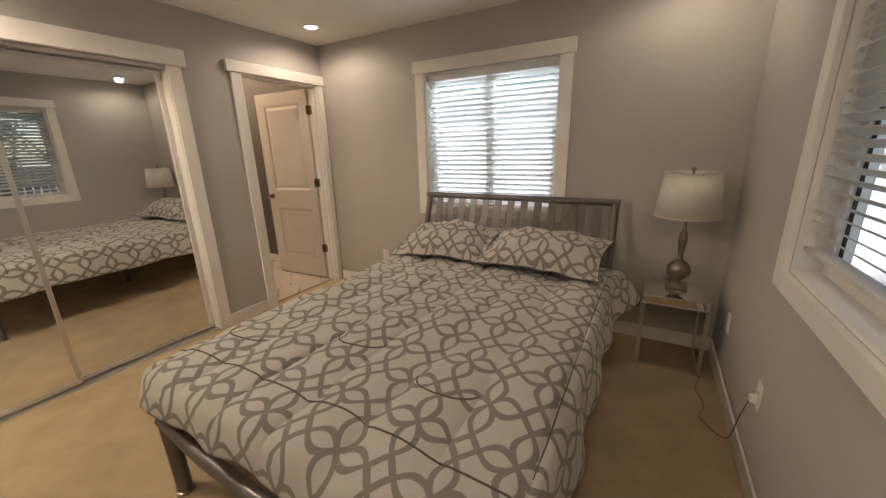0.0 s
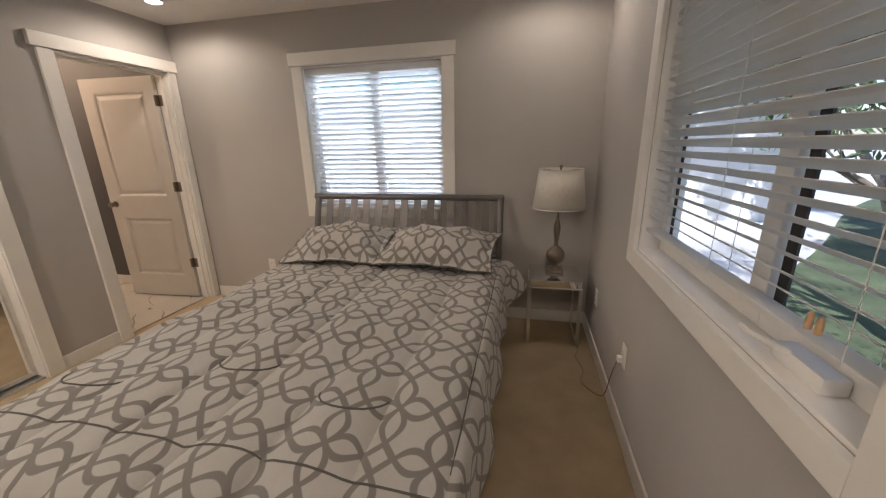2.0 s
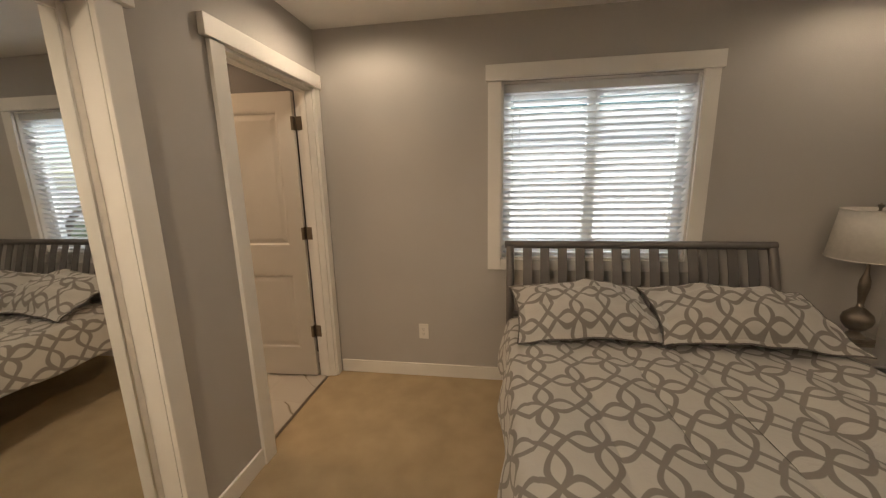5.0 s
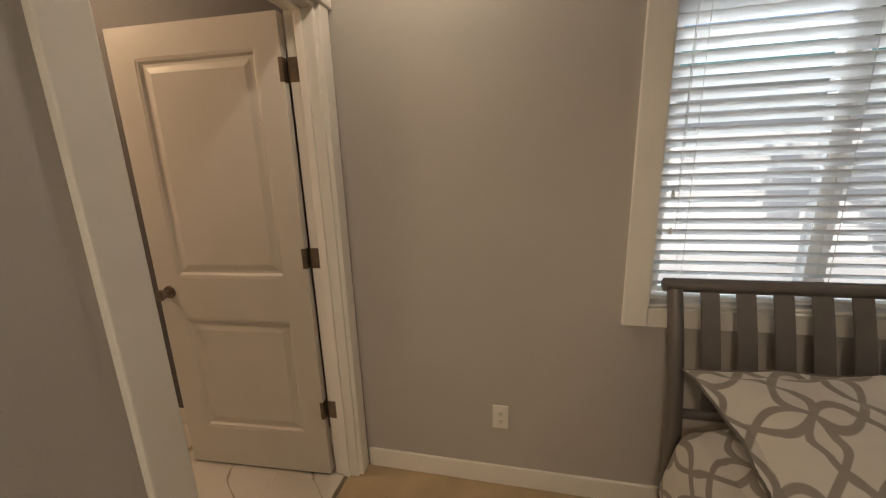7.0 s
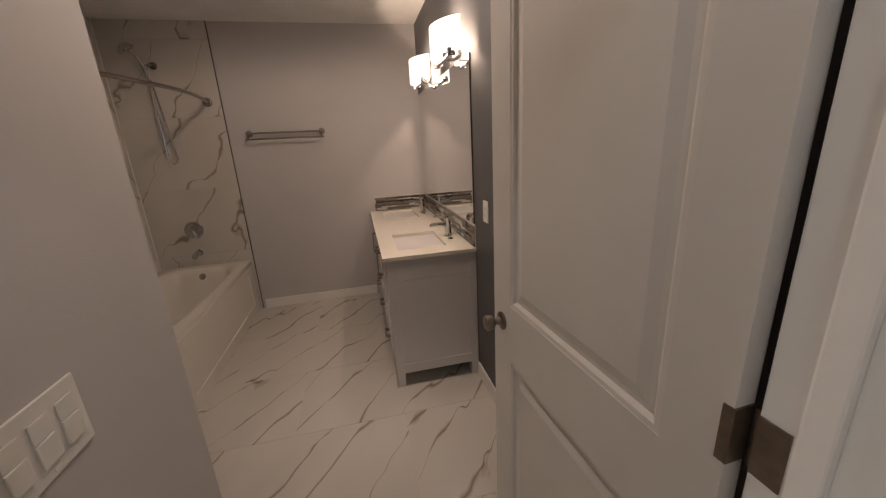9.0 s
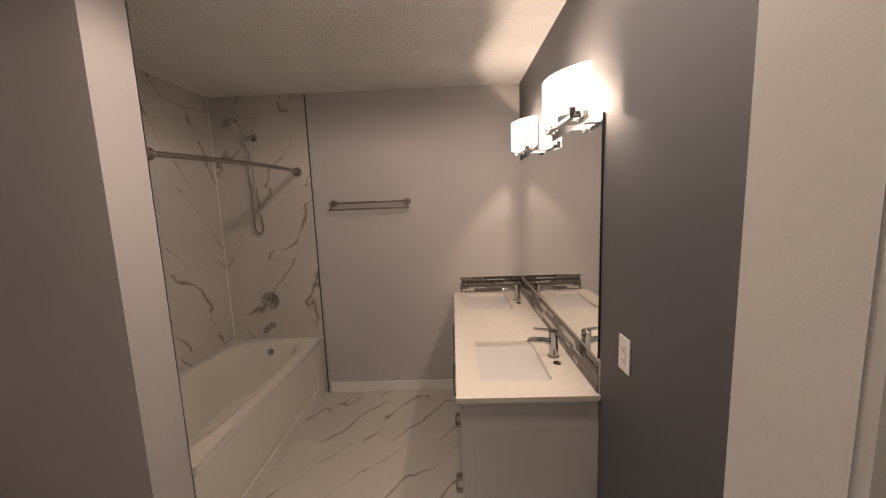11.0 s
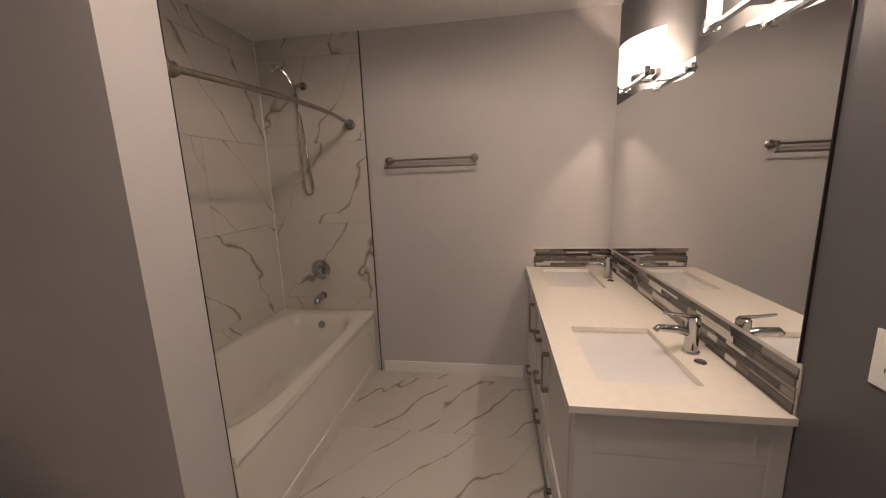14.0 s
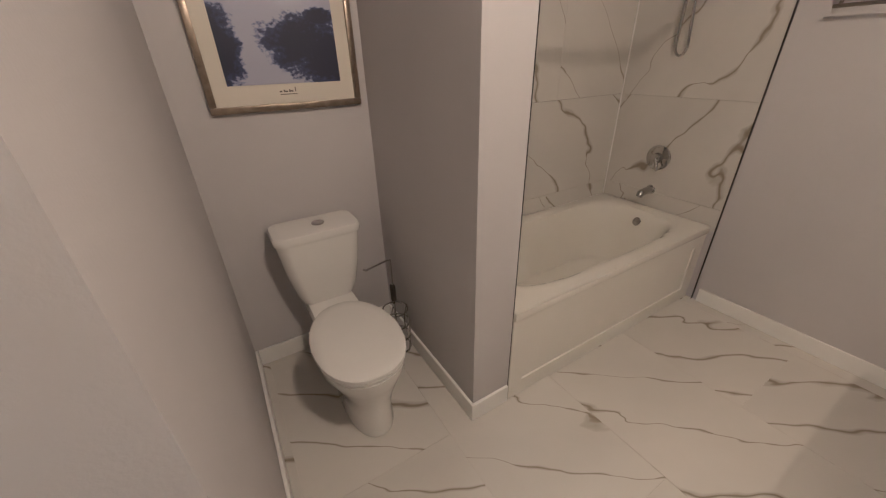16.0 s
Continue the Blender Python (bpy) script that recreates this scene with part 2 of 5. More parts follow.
tl, mxs = SLAT.node_tree.nodes.new("ShaderNodeBsdfTranslucent"), SLAT.node_tree.nodes.new("ShaderNodeMixShader")
tl.inputs[0].default_value, mxs.inputs[0].default_value = (0.85, 0.85, 0.83, 1), 0.3
SLAT.node_tree.links.new(SLAT.node_tree.nodes["Principled BSDF"].outputs[0], mxs.inputs[1])
SLAT.node_tree.links.new(tl.outputs[0], mxs.inputs[2])
SLAT.node_tree.links.new(mxs.outputs[0], SLAT.node_tree.nodes["Material Output"].inputs[0])
SLOT = mat("dark_slot", (0.04, 0.035, 0.03), 0.6)
SHADE = mat("off_white_linen_shade", (0.66, 0.63, 0.58), 0.9, var=0.05, scale=40, bump=0.3, bscale=500)
CORD = mat("clear_brown_cord", (0.20, 0.13, 0.08), 0.4)
COTTON = trellis("printed_cotton", (0.50, 0.485, 0.455), (0.215, 0.20, 0.182), 0.16)
WHITECLOTH = mat("white_sheet", (0.7, 0.68, 0.64), 0.9, var=0.05, bump=0.3, bscale=60)
GLASS = glass("window_glass")
LAMPGLOW = glow("lamp_diffuser", (1.0, 0.86, 0.66), 14.0)
SHADEGLOW = glow("lit_alabaster_glass", (1.0, 0.74, 0.47), 1.5)
SILVER = mat("antique_silver_frame", (0.34, 0.28, 0.22), 0.3, 0.9, var=0.2, scale=25)
MATBOARD = mat("cream_mat_board", (0.70, 0.65, 0.56), 0.9, var=0.02)
INK = mat("grey_ink", (0.12, 0.10, 0.09), 0.9)
CONCRETE = mat("pale_concrete", (0.42, 0.41, 0.40), 0.9, var=0.15, scale=0.8, bump=0.3, bscale=30)
SIDING = mat("white_siding", (0.72, 0.71, 0.69), 0.7, var=0.05, scale=1.5)
LAWN = mat("dry_green_lawn", (0.06, 0.075, 0.035), 0.95, var=0.35, scale=2.0, bump=1.0, bscale=50)
BARK = mat("grey_bark", (0.20, 0.165, 0.13), 0.95, var=0.3, scale=14, bump=1.0, bscale=40)
LEAF = mat("green_leaf", (0.07, 0.12, 0.04), 0.6, var=0.35, scale=3)
TEALROOF = mat("teal_grey_metal_roof", (0.07, 0.15, 0.16), 0.6, var=0.15, scale=3)
ROOF = mat("roof_shingle", (0.12, 0.12, 0.12), 0.9, var=0.2, scale=8)
OLDWOOD = mat("weathered_fence_wood", (0.22, 0.18, 0.14), 0.9, var=0.25, scale=9, bump=0.6, bscale=60)
TASSEL = mat("wooden_tassel", (0.55, 0.36, 0.20), 0.5)


# ---- mesh helpers ----
def box(bm, x0, x1, y0, y1, z0, z1, bevel=0.0):
    g = bmesh.ops.create_cube(bm, size=1.0, matrix=Matrix.LocRotScale(((x0 + x1) / 2, (y0 + y1) / 2, (z0 + z1) / 2), None, (abs(x1 - x0), abs(y1 - y0), abs(z1 - z0))))
    if bevel:
        ed = list({e for v in g["verts"] for e in v.link_edges})
        bmesh.ops.bevel(bm, geom=ed, offset=bevel, segments=2, affect='EDGES', profile=0.6)
    return bm


def B(x0, x1, y0, y1, z0, z1, bevel=0.0):
    return box(bmesh.new(), x0, x1, y0, y1, z0, z1, bevel)


def tube(bm, pts, r, seg=10, flat=1.0):
    """Sweeps a round section along points; r may be one radius or one a point."""
    pts = [Vector(p) for p in pts]
    rings, side = [], None
    for i, p in enumerate(pts):
        d = (pts[min(i + 1, len(pts) - 1)] - pts[max(i - 1, 0)]).normalized()
        if side is None:
            side = d.orthogonal().normalized()
        side = (side - d * side.dot(d)).normalized()
        up = d.cross(side)
        rr = r[i] if isinstance(r, (list, tuple)) else r
        rings.append([bm.verts.new(p + rr * (math.cos(a) * side + flat * math.sin(a) * up)) for a in (2 * math.pi * k / seg for k in range(seg))])
    for a, c in zip(rings, rings[1:]):
        for k in range(seg):
            bm.faces.new((a[k], a[(k + 1) % seg], c[(k + 1) % seg], c[k]))
    bm.faces.new(rings[0][::-1])
    bm.faces.new(rings[-1])
    return bm


def lathe(bm, profile, m=Matrix.Identity(4), seg=24):
    rings = []
    for r, z in profile:
        rings.append([bm.verts.new(m @ Vector((r * math.cos(a), r * math.sin(a), z))) for a in (2 * math.pi * k / seg for k in range(seg))])
    for a, c in zip(rings, rings[1:]):
        for k in range(seg):
            bm.faces.new((a[k], a[(k + 1) % seg], c[(k + 1) % seg], c[k]))
    if profile[0][0] > 1e-4:
        bm.faces.new(rings[0][::-1])
    if profile[-1][0] > 1e-4:
        bm.faces.new(rings[-1])
    return bm


def loft(bm, rings, caps=True):
    vs = [[bm.verts.new(p) for p in r] for r in rings]
    n = len(vs[0])
    for a, c in zip(vs, vs[1:]):
        for k in range(n):
            bm.faces.new((a[k], a[(k + 1) % n], c[(k + 1) % n], c[k]))
    if caps:
        bm.faces.new(vs[0][::-1])
        bm.faces.new(vs[-1])
    return bm


def grid(bm, nx, ny, f, uv=None):
    """A sheet of nx by ny cells; f(i/nx, j/ny) gives the place, uv(a, b) its cloth metres."""
    vs = [[bm.verts.new(f(i / nx, j / ny)) for i in range(nx + 1)] for j in range(ny + 1)]
    layer = bm.loops.layers.uv.verify() if uv else None
    for j in range(ny):
        for i in range(nx):
            face = bm.faces.new((vs[j][i], vs[j][i + 1], vs[j + 1][i + 1], vs[j + 1][i]))
            if uv:
                for lp, (a, c) in zip(face.loops, ((i, j), (i + 1, j), (i + 1, j + 1), (i, j + 1))):
                    lp[layer].uv = uv(a / nx, c / ny)
    return bm


def mesh_of(name, bm, material, smooth=False):
    bmesh.ops.recalc_face_normals(bm, faces=bm.faces)
    me = bpy.data.meshes.new(name)
    bm.to_mesh(me)
    bm.free()
    me.materials.append(material)
    if smooth:
        me.shade_smooth()
        me.set_sharp_from_angle(angle=radians(40))
    return me


def part(name, bm, material, parent=None, label="", smooth=False):
    ob = new(name, mesh_of(name, bm, material, smooth))
    ob.parent = parent
    if label:
        tagged(ob, label)
    return ob


def thing(name, label, category, group="", at=(0, 0, 0), kind=""):
    e = new(name)
    e.location = at
    e.empty_display_size = 0.1
    return tagged(e, label, category, group, kind)


def structure(name, bm, material, label="", smooth=False):
    return tagged(part(name, bm, material, None, "", smooth), label, "structure", "", "structure")


def panel_with_holes(bm, axis, a0, a1, u0, u1, z0, z1, holes):
    """A slab between a0 and a1 on its axis ("x", "y" or "z"), from u0 to u1 and z0 to z1, cut through by rectangular holes (u0, u1, z0, z1)."""
    us = sorted({u0, u1, *[h[0] for h in holes], *[h[1] for h in holes]})
    zs = sorted({z0, z1, *[min(max(h[2], z0), z1) for h in holes], *[min(h[3], z1) for h in holes]})

    def at(u, v):
        return (a0, u, v) if axis == "x" else (u, a0, v) if axis == "y" else (u, v, a0)
    vs = {(u, v): bm.verts.new(at(u, v)) for u in us for v in zs}
    faces = []
    for p, q in zip(us, us[1:]):
        for r, t in zip(zs, zs[1:]):
            mu, mv = (p + q) / 2, (r + t) / 2
            if not any(h[0] < mu < h[1] and h[2] < mv < h[3] for h in holes):
                faces.append(bm.faces.new((vs[p, r], vs[q, r], vs[q, t], vs[p, t])))
    ext = bmesh.ops.extrude_face_region(bm, geom=faces, use_keep_orig=True)
    d = a1 - a0
    move = (d, 0, 0) if axis == "x" else (0, d, 0) if axis == "y" else (0, 0, d)
    bmesh.ops.translate(bm, vec=move, verts=[g for g in ext["geom"] if isinstance(g, bmesh.types.BMVert)])
    for v in [v for v in bm.verts if not v.link_faces]:
        bm.verts.remove(v)
    return bm


# ---- structure: bedroom ----
XE, YS, ZC, ZB = 3.60, -3.95, 2.485, 2.61
DOOR = (-0.895, -0.08, 0.0, 2.105)
CLOSET = (-3.27, -1.45, 0.0, 2.075)
NWIN = (1.26, 2.435, 0.93, 2.085)
EWIN = (-2.36, -1.145, 0.965, 2.085)
structure("wall_north", panel_with_holes(bmesh.new(), "y", 0, 0.16, 0, XE + 0.16, 0, 2.75, [NWIN]), WALL, "light grey painted bedroom wall with a window")
structure("wall_east", panel_with_holes(bmesh.new(), "x", XE, XE + 0.16, YS, 0, 0, 2.75, [EWIN]), WALL, "light grey painted bedroom wall with a side window")
structure("wall_south", B(-1.0, XE, YS - 0.16, YS, 0, 2.75), WALL, "light grey painted bedroom wall")
structure("wall_west", panel_with_holes(bmesh.new(), "x", -0.12, 0, YS, 0.10, 0, 2.75, [DOOR, CLOSET]), WALL, "light grey painted wall with closet and bathroom doorway")
structure("ceiling_bedroom", B(0, XE, YS, 0, ZC, ZC + 0.1), CEIL, "smooth white painted bedroom ceiling")
structure("floor_bedroom", B(-0.06, XE, YS, 0, -0.1, 0.0), CARPET, "beige cut-pile carpet covering the bedroom floor")
structure("roof", B(-4.2, XE + 0.5, YS - 0.6, 0.55, 2.76, 2.9), ROOF, "dark shingle roof above the rooms")

# ---- structure: bathroom ----
XF, YN, XC, YC = -3.60, 0.10, -0.98, -1.16
YT, WX0, WX1, WY, TY = -2.62, -1.988, -1.785, -1.705, -2.47
structure("wall_bath_north", B(XF - 0.12, -0.12, YN, YN + 0.15, 0, 2.75), DARKWALL, "charcoal grey painted bathroom accent wall")
structure("wall_bath_west", B(XF - 0.12, XF, YT, YN, 0, 2.75), BATHWALL, "pale grey painted bathroom wall")
structure("wall_bath_south", B(XF - 0.12, XC, YT - 0.12, YT, 0, 2.75), BATHWALL, "pale grey painted bathroom wall behind the toilet")
structure("wall_closet_end", B(XC, -0.12, YC - 0.10, YC, 0, 2.75), BATHWALL, "pale grey painted wall beside the bathroom door")
structure("wall_closet_back", B(XC, XC + 0.10, YS, YC - 0.10, 0, 2.75), BATHWALL, "pale grey painted wall beside the toilet")
structure("wall_wing", B(WX0, WX1, YT, WY, 0, 2.75), BATHWALL, "pale grey painted wing wall between toilet and tub")
structure("wall_tub_back", B(XF, WX0, YT, TY - 0.012, 0, 2.75), BATHWALL, "wall behind the bathtub")
structure("ceiling_bathroom", B(XF, -0.12, YT, YN, ZB, ZB + 0.1), POPCORN, "white stippled-texture bathroom ceiling")
bath_floor = structure("floor_bathroom", B(XF, -0.06, YT, YN, -0.1, -0.0018), GROUT, "white marble-look porcelain tile bathroom floor")
tub_tiles = structure("trim_shower_surround", B(XF, XF + 0.006, TY, -1.655, 0.5, ZB), GROUT, "marble-look porcelain shower wall tiles")


def boards(name, label, pieces, material=TRIM, bevel=0.004):
    for p in pieces:
        structure(name, B(*p, bevel), material, label)


# baseboards
BB = "white painted baseboard along the wall"
boards("baseboard", BB, [
    (0.03, XE - 0.002, -0.014, 0.0, 0, 0.10), (XE - 0.014, XE, YS, -0.016, 0, 0.10),
    (0.0, 0.014, -1.355, -0.985, 0, 0.10), (0.0, 0.014, YS, -3.37, 0, 0.10),
    (-1.885, -0.14, YN - 0.014, YN, 0, 0.095), (XF, XF + 0.014, -1.63, YN - 0.6, 0, 0.095),
    (-1.783, XC - 0.016, YT, YT + 0.014, 0, 0.10), (XC - 0.014, XC, YT, YC, 0, 0.10), (XC - 0.014, -0.14, YC, YC + 0.014, 0, 0.10),
    (WX1, WX1 + 0.014, YT + 0.016, WY, 0, 0.10), (WX0 + 0.006, WX1 + 0.014, WY, WY + 0.014, 0, 0.10)])

# door and closet casings on the bedroom side, jambs and the bathroom-side casing
CA = "white painted flat casing around the opening"
boards("trim", CA, [
    (0, 0.022, -0.985, -0.895, 0, 2.105), (0, 0.022, -0.08, -0.012, 0, 2.105), (0, 0.034, -1.02, -0.002, 2.107, 2.195),
    (0, 0.022, -1.45, -1.357, 0, 2.078), (0, 0.022, -3.365, -3.27, 0, 2.078), (0, 0.034, -3.40, -1.322, 2.080, 2.195),
    (-0.142, -0.12, -0.985, -0.895, 0, 2.105), (-0.142, -0.12, -0.985, -0.082, 2.107, 2.195)])
boards("trim", "white painted door jamb with stop", [
    (-0.122, 0.003, -0.897, -0.880, 0, 2.09), (-0.122, 0.003, -0.095, -0.078, 0, 2.09), (-0.122, 0.003, -0.897, -0.078, 2.09, 2.107),
    (-0.075, -0.040, -0.880, -0.868, 0, 2.09), (-0.075, -0.040, -0.107, -0.095, 0, 2.09), (-0.075, -0.040, -0.880, -0.095, 2.078, 2.09)])
boards("trim", "thin metal strip between carpet and tile", [(-0.072, -0.052, -0.879, -0.096, -0.004, 0.004)], NICKEL, 0.002)


# ---- windows ----
def window(name, label, axis, wall, out, a0, a1, z0, z1):
    """A sliding window in its opening: casing, header, liner, sashes, panes and an open slatted blind.
    place(a, d, z): along the wall, d metres outwards from the wall's inner face."""
    w = tagged(thing(name, label, "window"), kind="structure")

    def P(a, d, z):
        return (a, wall + out * d, z) if axis == "y" else (wall + out * d, a, z)

    def bar(pname, a, b, d0, d1, lo, hi, material, parent=w, bevel=0.003, lab=""):
        p, q = P(a, d0, lo), P(b, d1, hi)
        lo3, hi3 = [min(x, y) for x, y in zip(p, q)], [max(x, y) for x, y in zip(p, q)]
        return part(pname, B(lo3[0], hi3[0], lo3[1], hi3[1], lo3[2], hi3[2], bevel), material, parent, lab)

    c = 0.088
    bar("casing", a0 - c, a0, -0.022, 0, z0 - 0.075, z1 + 0.002, TRIM)
    bar("casing", a1, a1 + c, -0.022, 0, z0 - 0.075, z1 + 0.002, TRIM)
    bar("sill", a0 + 0.001, a1 - 0.001, -0.022, 0, z0 - 0.075, z0, TRIM)
    bar("header", a0 - c - 0.015, a1 + c + 0.015, -0.034, 0, z1 + 0.004, z1 + 0.10, TRIM)
    t = 0.012
    for p, q in () if axis == "y" else ((a0 + t + 0.05, a0 + t + 0.064), (a1 - t - 0.064, a1 - t - 0.05), ((a0 + a1) / 2 - 0.20, (a0 + a1) / 2 - 0.165)):
        bar("gasket", p, q, 0.10, 0.107, z0 + 0.065, z1 - 0.065, SLOT, w, 0)
    bar("liner", a0, a0 + t, 0.001, 0.15, z0, z1, TRIM)
    bar("liner", a1 - t, a1, 0.001, 0.15, z0, z1, TRIM)
    bar("liner", a0 + t, a1 - t, 0.001, 0.15, z0, z0 + t, TRIM)
    bar("liner", a0 + t, a1 - t, 0.001, 0.15, z1 - t, z1, TRIM)
    f0, f1, k = 0.085, 0.135, 0.05
    mid = (a0 + a1) / 2 - (0.0 if axis == "y" else 0.12)
    for p, q in ((a0 + t, a0 + t + k), (mid - 0.035, mid + 0.035), (a1 - t - k, a1 - t)):
        bar("sash_frame", p, q, f0, f1, z0 + t, z1 - t, TRIM)
    for p, q in ((a0 + t + k, mid - 0.035), (mid + 0.035, a1 - t - k)):
        bar("sash_frame", p, q, f0, f1, z0 + t, z0 + t + k, TRIM)
        bar("sash_frame", p, q, f0, f1, z1 - t - k, z1 - t, TRIM)
        pane = bar("pane", p, q, 0.108, 0.112, z0 + t + k, z1 - t - k, GLASS, w, 0)
        pane.visible_shadow = False
    return P, bar, w


def blind(label, axis, wall, out, a0, a1, z0, z1, d, tilt, count):
    b = thing("window_blind", label, "blind")

    def P(a, dd, z):
        return Vector((a, wall + out * dd, z) if axis == "y" else (wall + out * dd, a, z))
    depth = 0.05
    lo, hi = P(a0, d - 0.028, z1 - 0.05), P(a1, d + 0.028, z1)
    part("head_rail", B(min(lo.x, hi.x), max(lo.x, hi.x), min(lo.y, hi.y), max(lo.y, hi.y), z1 - 0.05, z1, 0.004), SLAT, b)
    pitch = (z1 - 0.07 - z0 - 0.03) / count
    ca, sa = math.cos(tilt) * depth / 2, math.sin(tilt) * depth / 2
    first = None
    for i in range(count):
        z = z1 - 0.075 - i * pitch
        if first is None:
            bm = bmesh.new()
            rings = []
            for a in (a0, a1):
                # a shallow crowned slat section, room edge raised by the tilt
                r = [P(a, d + s * ca, s * -sa + h) for s, h in ((-1, 0), (-0.5, 0.002), (0, 0.003), (0.5, 0.002), (1, 0), (1, -0.0025), (0.5, -0.0005), (0, 0.0005), (-0.5, -0.0005), (-1, -0.0025))]
                rings.append(r)
            first = mesh_of("slat", loft(bm, rings), SLAT)
        s = new("slat", first)
        s.location = (0, 0, z + 0.0015 * math.sin(i * 2.3))
        s.rotation_euler = (0.0, 0.0, 0.0)
        s.parent = b
    lo, hi = P(a0, d - 0.026, 0), P(a1, d + 0.026, 0)
    part("bottom_rail", B(min(lo.x, hi.x), max(lo.x, hi.x), min(lo.y, hi.y), max(lo.y, hi.y), z0, z0 + 0.018, 0.004), SLAT, b)
    for a in (a0 + 0.10, (a0 + a1) / 2, a1 - 0.10):
        for dd in (d - 0.027, d + 0.027):
            part("ladder_cord", tube(bmesh.new(), [P(a, dd, z1 - 0.04), P(a, dd, z0 + 0.01)], 0.0012, 5), SLAT, b)
    for da, zz in ((0.055, 1.36), (0.060, 1.24)):
        a = a0 + da if axis == "y" else a1 - da
        part("pull_cord", tube(bmesh.new(), [P(a, d - 0.034, z1 - 0.03), P(a, d - 0.036, zz)], 0.0012, 5), SLAT, b)
    return b, P


window("window_north", "white-framed sliding window above the bed headboard", "y", 0.0, 1, *NWIN)
nb, NP = blind("white horizontal slat blind, lowered with slats open", "y", 0.0, 1, NWIN[0] + 0.016, NWIN[1] - 0.016, 0.955, 2.07, 0.045, radians(30), 25)
for a, z in ((1.315, 1.36), (1.32, 1.22), (2.30, 1.22), (2.33, 1.2)):
    part("cord_tassel", lathe(bmesh.new(), [(0.001, 0.024), (0.004, 0.02), (0.007, 0.0), (0.0, -0.004)], Matrix.Translation(NP(a, 0.008, z)), 10), SLAT, nb, "", True)

EP, ebar, ew = window("window_east", "white-framed side window with a crank operator", "x", XE, 1, *EWIN)
eb, EBP = blind("white horizontal slat blind, lowered short of the sill", "x", XE, 1, EWIN[0] + 0.016, EWIN[1] - 0.016, 1.06, 2.07, 0.045, radians(30), 23)
for a in (-2.19, -2.165):
    part("cord_tassel", lathe(bmesh.new(), [(0.002, 0.036), (0.005, 0.032), (0.007, 0.010), (0.006, 0.0), (0.0, -0.002)], Matrix.Translation(EBP(a, 0.012, 1.10)), 12), TASSEL, eb, "small turned wooden tassel", True)
# crank operator on the lower frame
op_bm = bmesh.new()
box(op_bm, XE + 0.035, XE + 0.085, -2.20, -2.05, 0.976, 1.015, 0.008)
part("crank_housing", op_bm, TRIM, ew, "", True)
part("crank_handle", tube(bmesh.new(), [(XE + 0.04, -2.10, 1.01), (XE + 0.02, -2.09, 1.015), (XE + 0.018, -2.00, 1.002), (XE + 0.02, -1.96, 1.0)], [0.008, 0.008, 0.006, 0.009], 8), TRIM, ew, "", True)


# ---- panel door to the bathroom ----
def panel_door():
    d = tagged(thing("door_bathroom", "white two-panel wooden door standing open into the bathroom", "door", at=(-0.118, -0.100, 0)), kind="structure")
    wd, h, t = 0.79, 2.085, 0.036
    panels = [(0.12, 0.67, 0.23, 0.825), (0.12, 0.67, 1.03, 1.965)]
    bm = bmesh.new()
    panel_with_holes(bm, "y", -t, 0, 0.016, wd, 0.012, h, panels)
    leaf = part("leaf", bm, DOORP, d)
    for x0, x1, z0, z1 in panels:
        bm = bmesh.new()
        box(bm, x0, x1, -t + 0.010, -0.010, z0, z1)
        for yy, sg in ((-t + 0.010, -1), (-0.010, 1)):
            # sloped moulding round the field, then the raised field
            m = [(0.0, 0.009), (0.012, 0.0075), (0.022, 0.0), (0.034, 0.0005), (0.060, 0.006)]
            rings = [[Vector((x0 + o, yy + sg * e, z0 + o)), Vector((x1 - o, yy + sg * e, z0 + o)), Vector((x1 - o, yy + sg * e, z1 - o)), Vector((x0 + o, yy + sg * e, z1 - o))] for o, e in m]
            loft(bm, rings, False)
            bm.faces.new([bm.verts.new(v) for v in rings[-1]])
        part("panel", bm, DOORP, d)
    for sg, y in ((-1, -t), (1, 0.0)):
        k = part("knob", lathe(bmesh.new(), [(0.030, 0.0), (0.030, 0.006), (0.012, 0.010), (0.011, 0.028), (0.022, 0.036), (0.027, 0.050), (0.024, 0.060), (0.0, 0.064)],
                               Matrix.Translation((wd - 0.062, y, 0.955)) @ pose(0, 0, 0, 90 if sg < 0 else -90)), NICKEL, d, "satin nickel round knob", True)
    for z in (0.37, 1.122, 1.88):
        bm = bmesh.new()
        tube(bm, [(0.004, -t + 0.004, z - 0.046), (0.004, -t + 0.004, z + 0.046)], 0.007, 10)
        box(bm, 0.0125, 0.0165, -t + 0.002, 0.0, z - 0.045, z + 0.045, 0.0015)
        box(bm, 0.0125, 0.030, -0.001, 0.003, z - 0.045, z + 0.045, 0.0015)
        part("hinge", bm, BRONZE, d, "dark bronze butt hinge", True)
    d.rotation_euler = (0, 0, radians(180 + 3.2))
    return d


# the leaf runs from the hinge towards -x, so the local frame is turned half round
door = panel_door()
door.location = (-0.122, -0.114, 0)
for z in (0.37, 1.122, 1.88):
    structure("trim", B(-0.120, -0.082, -0.0985, -0.0952, z - 0.045, z + 0.045, 0.001), BRONZE, "dark bronze hinge leaf on the jamb")


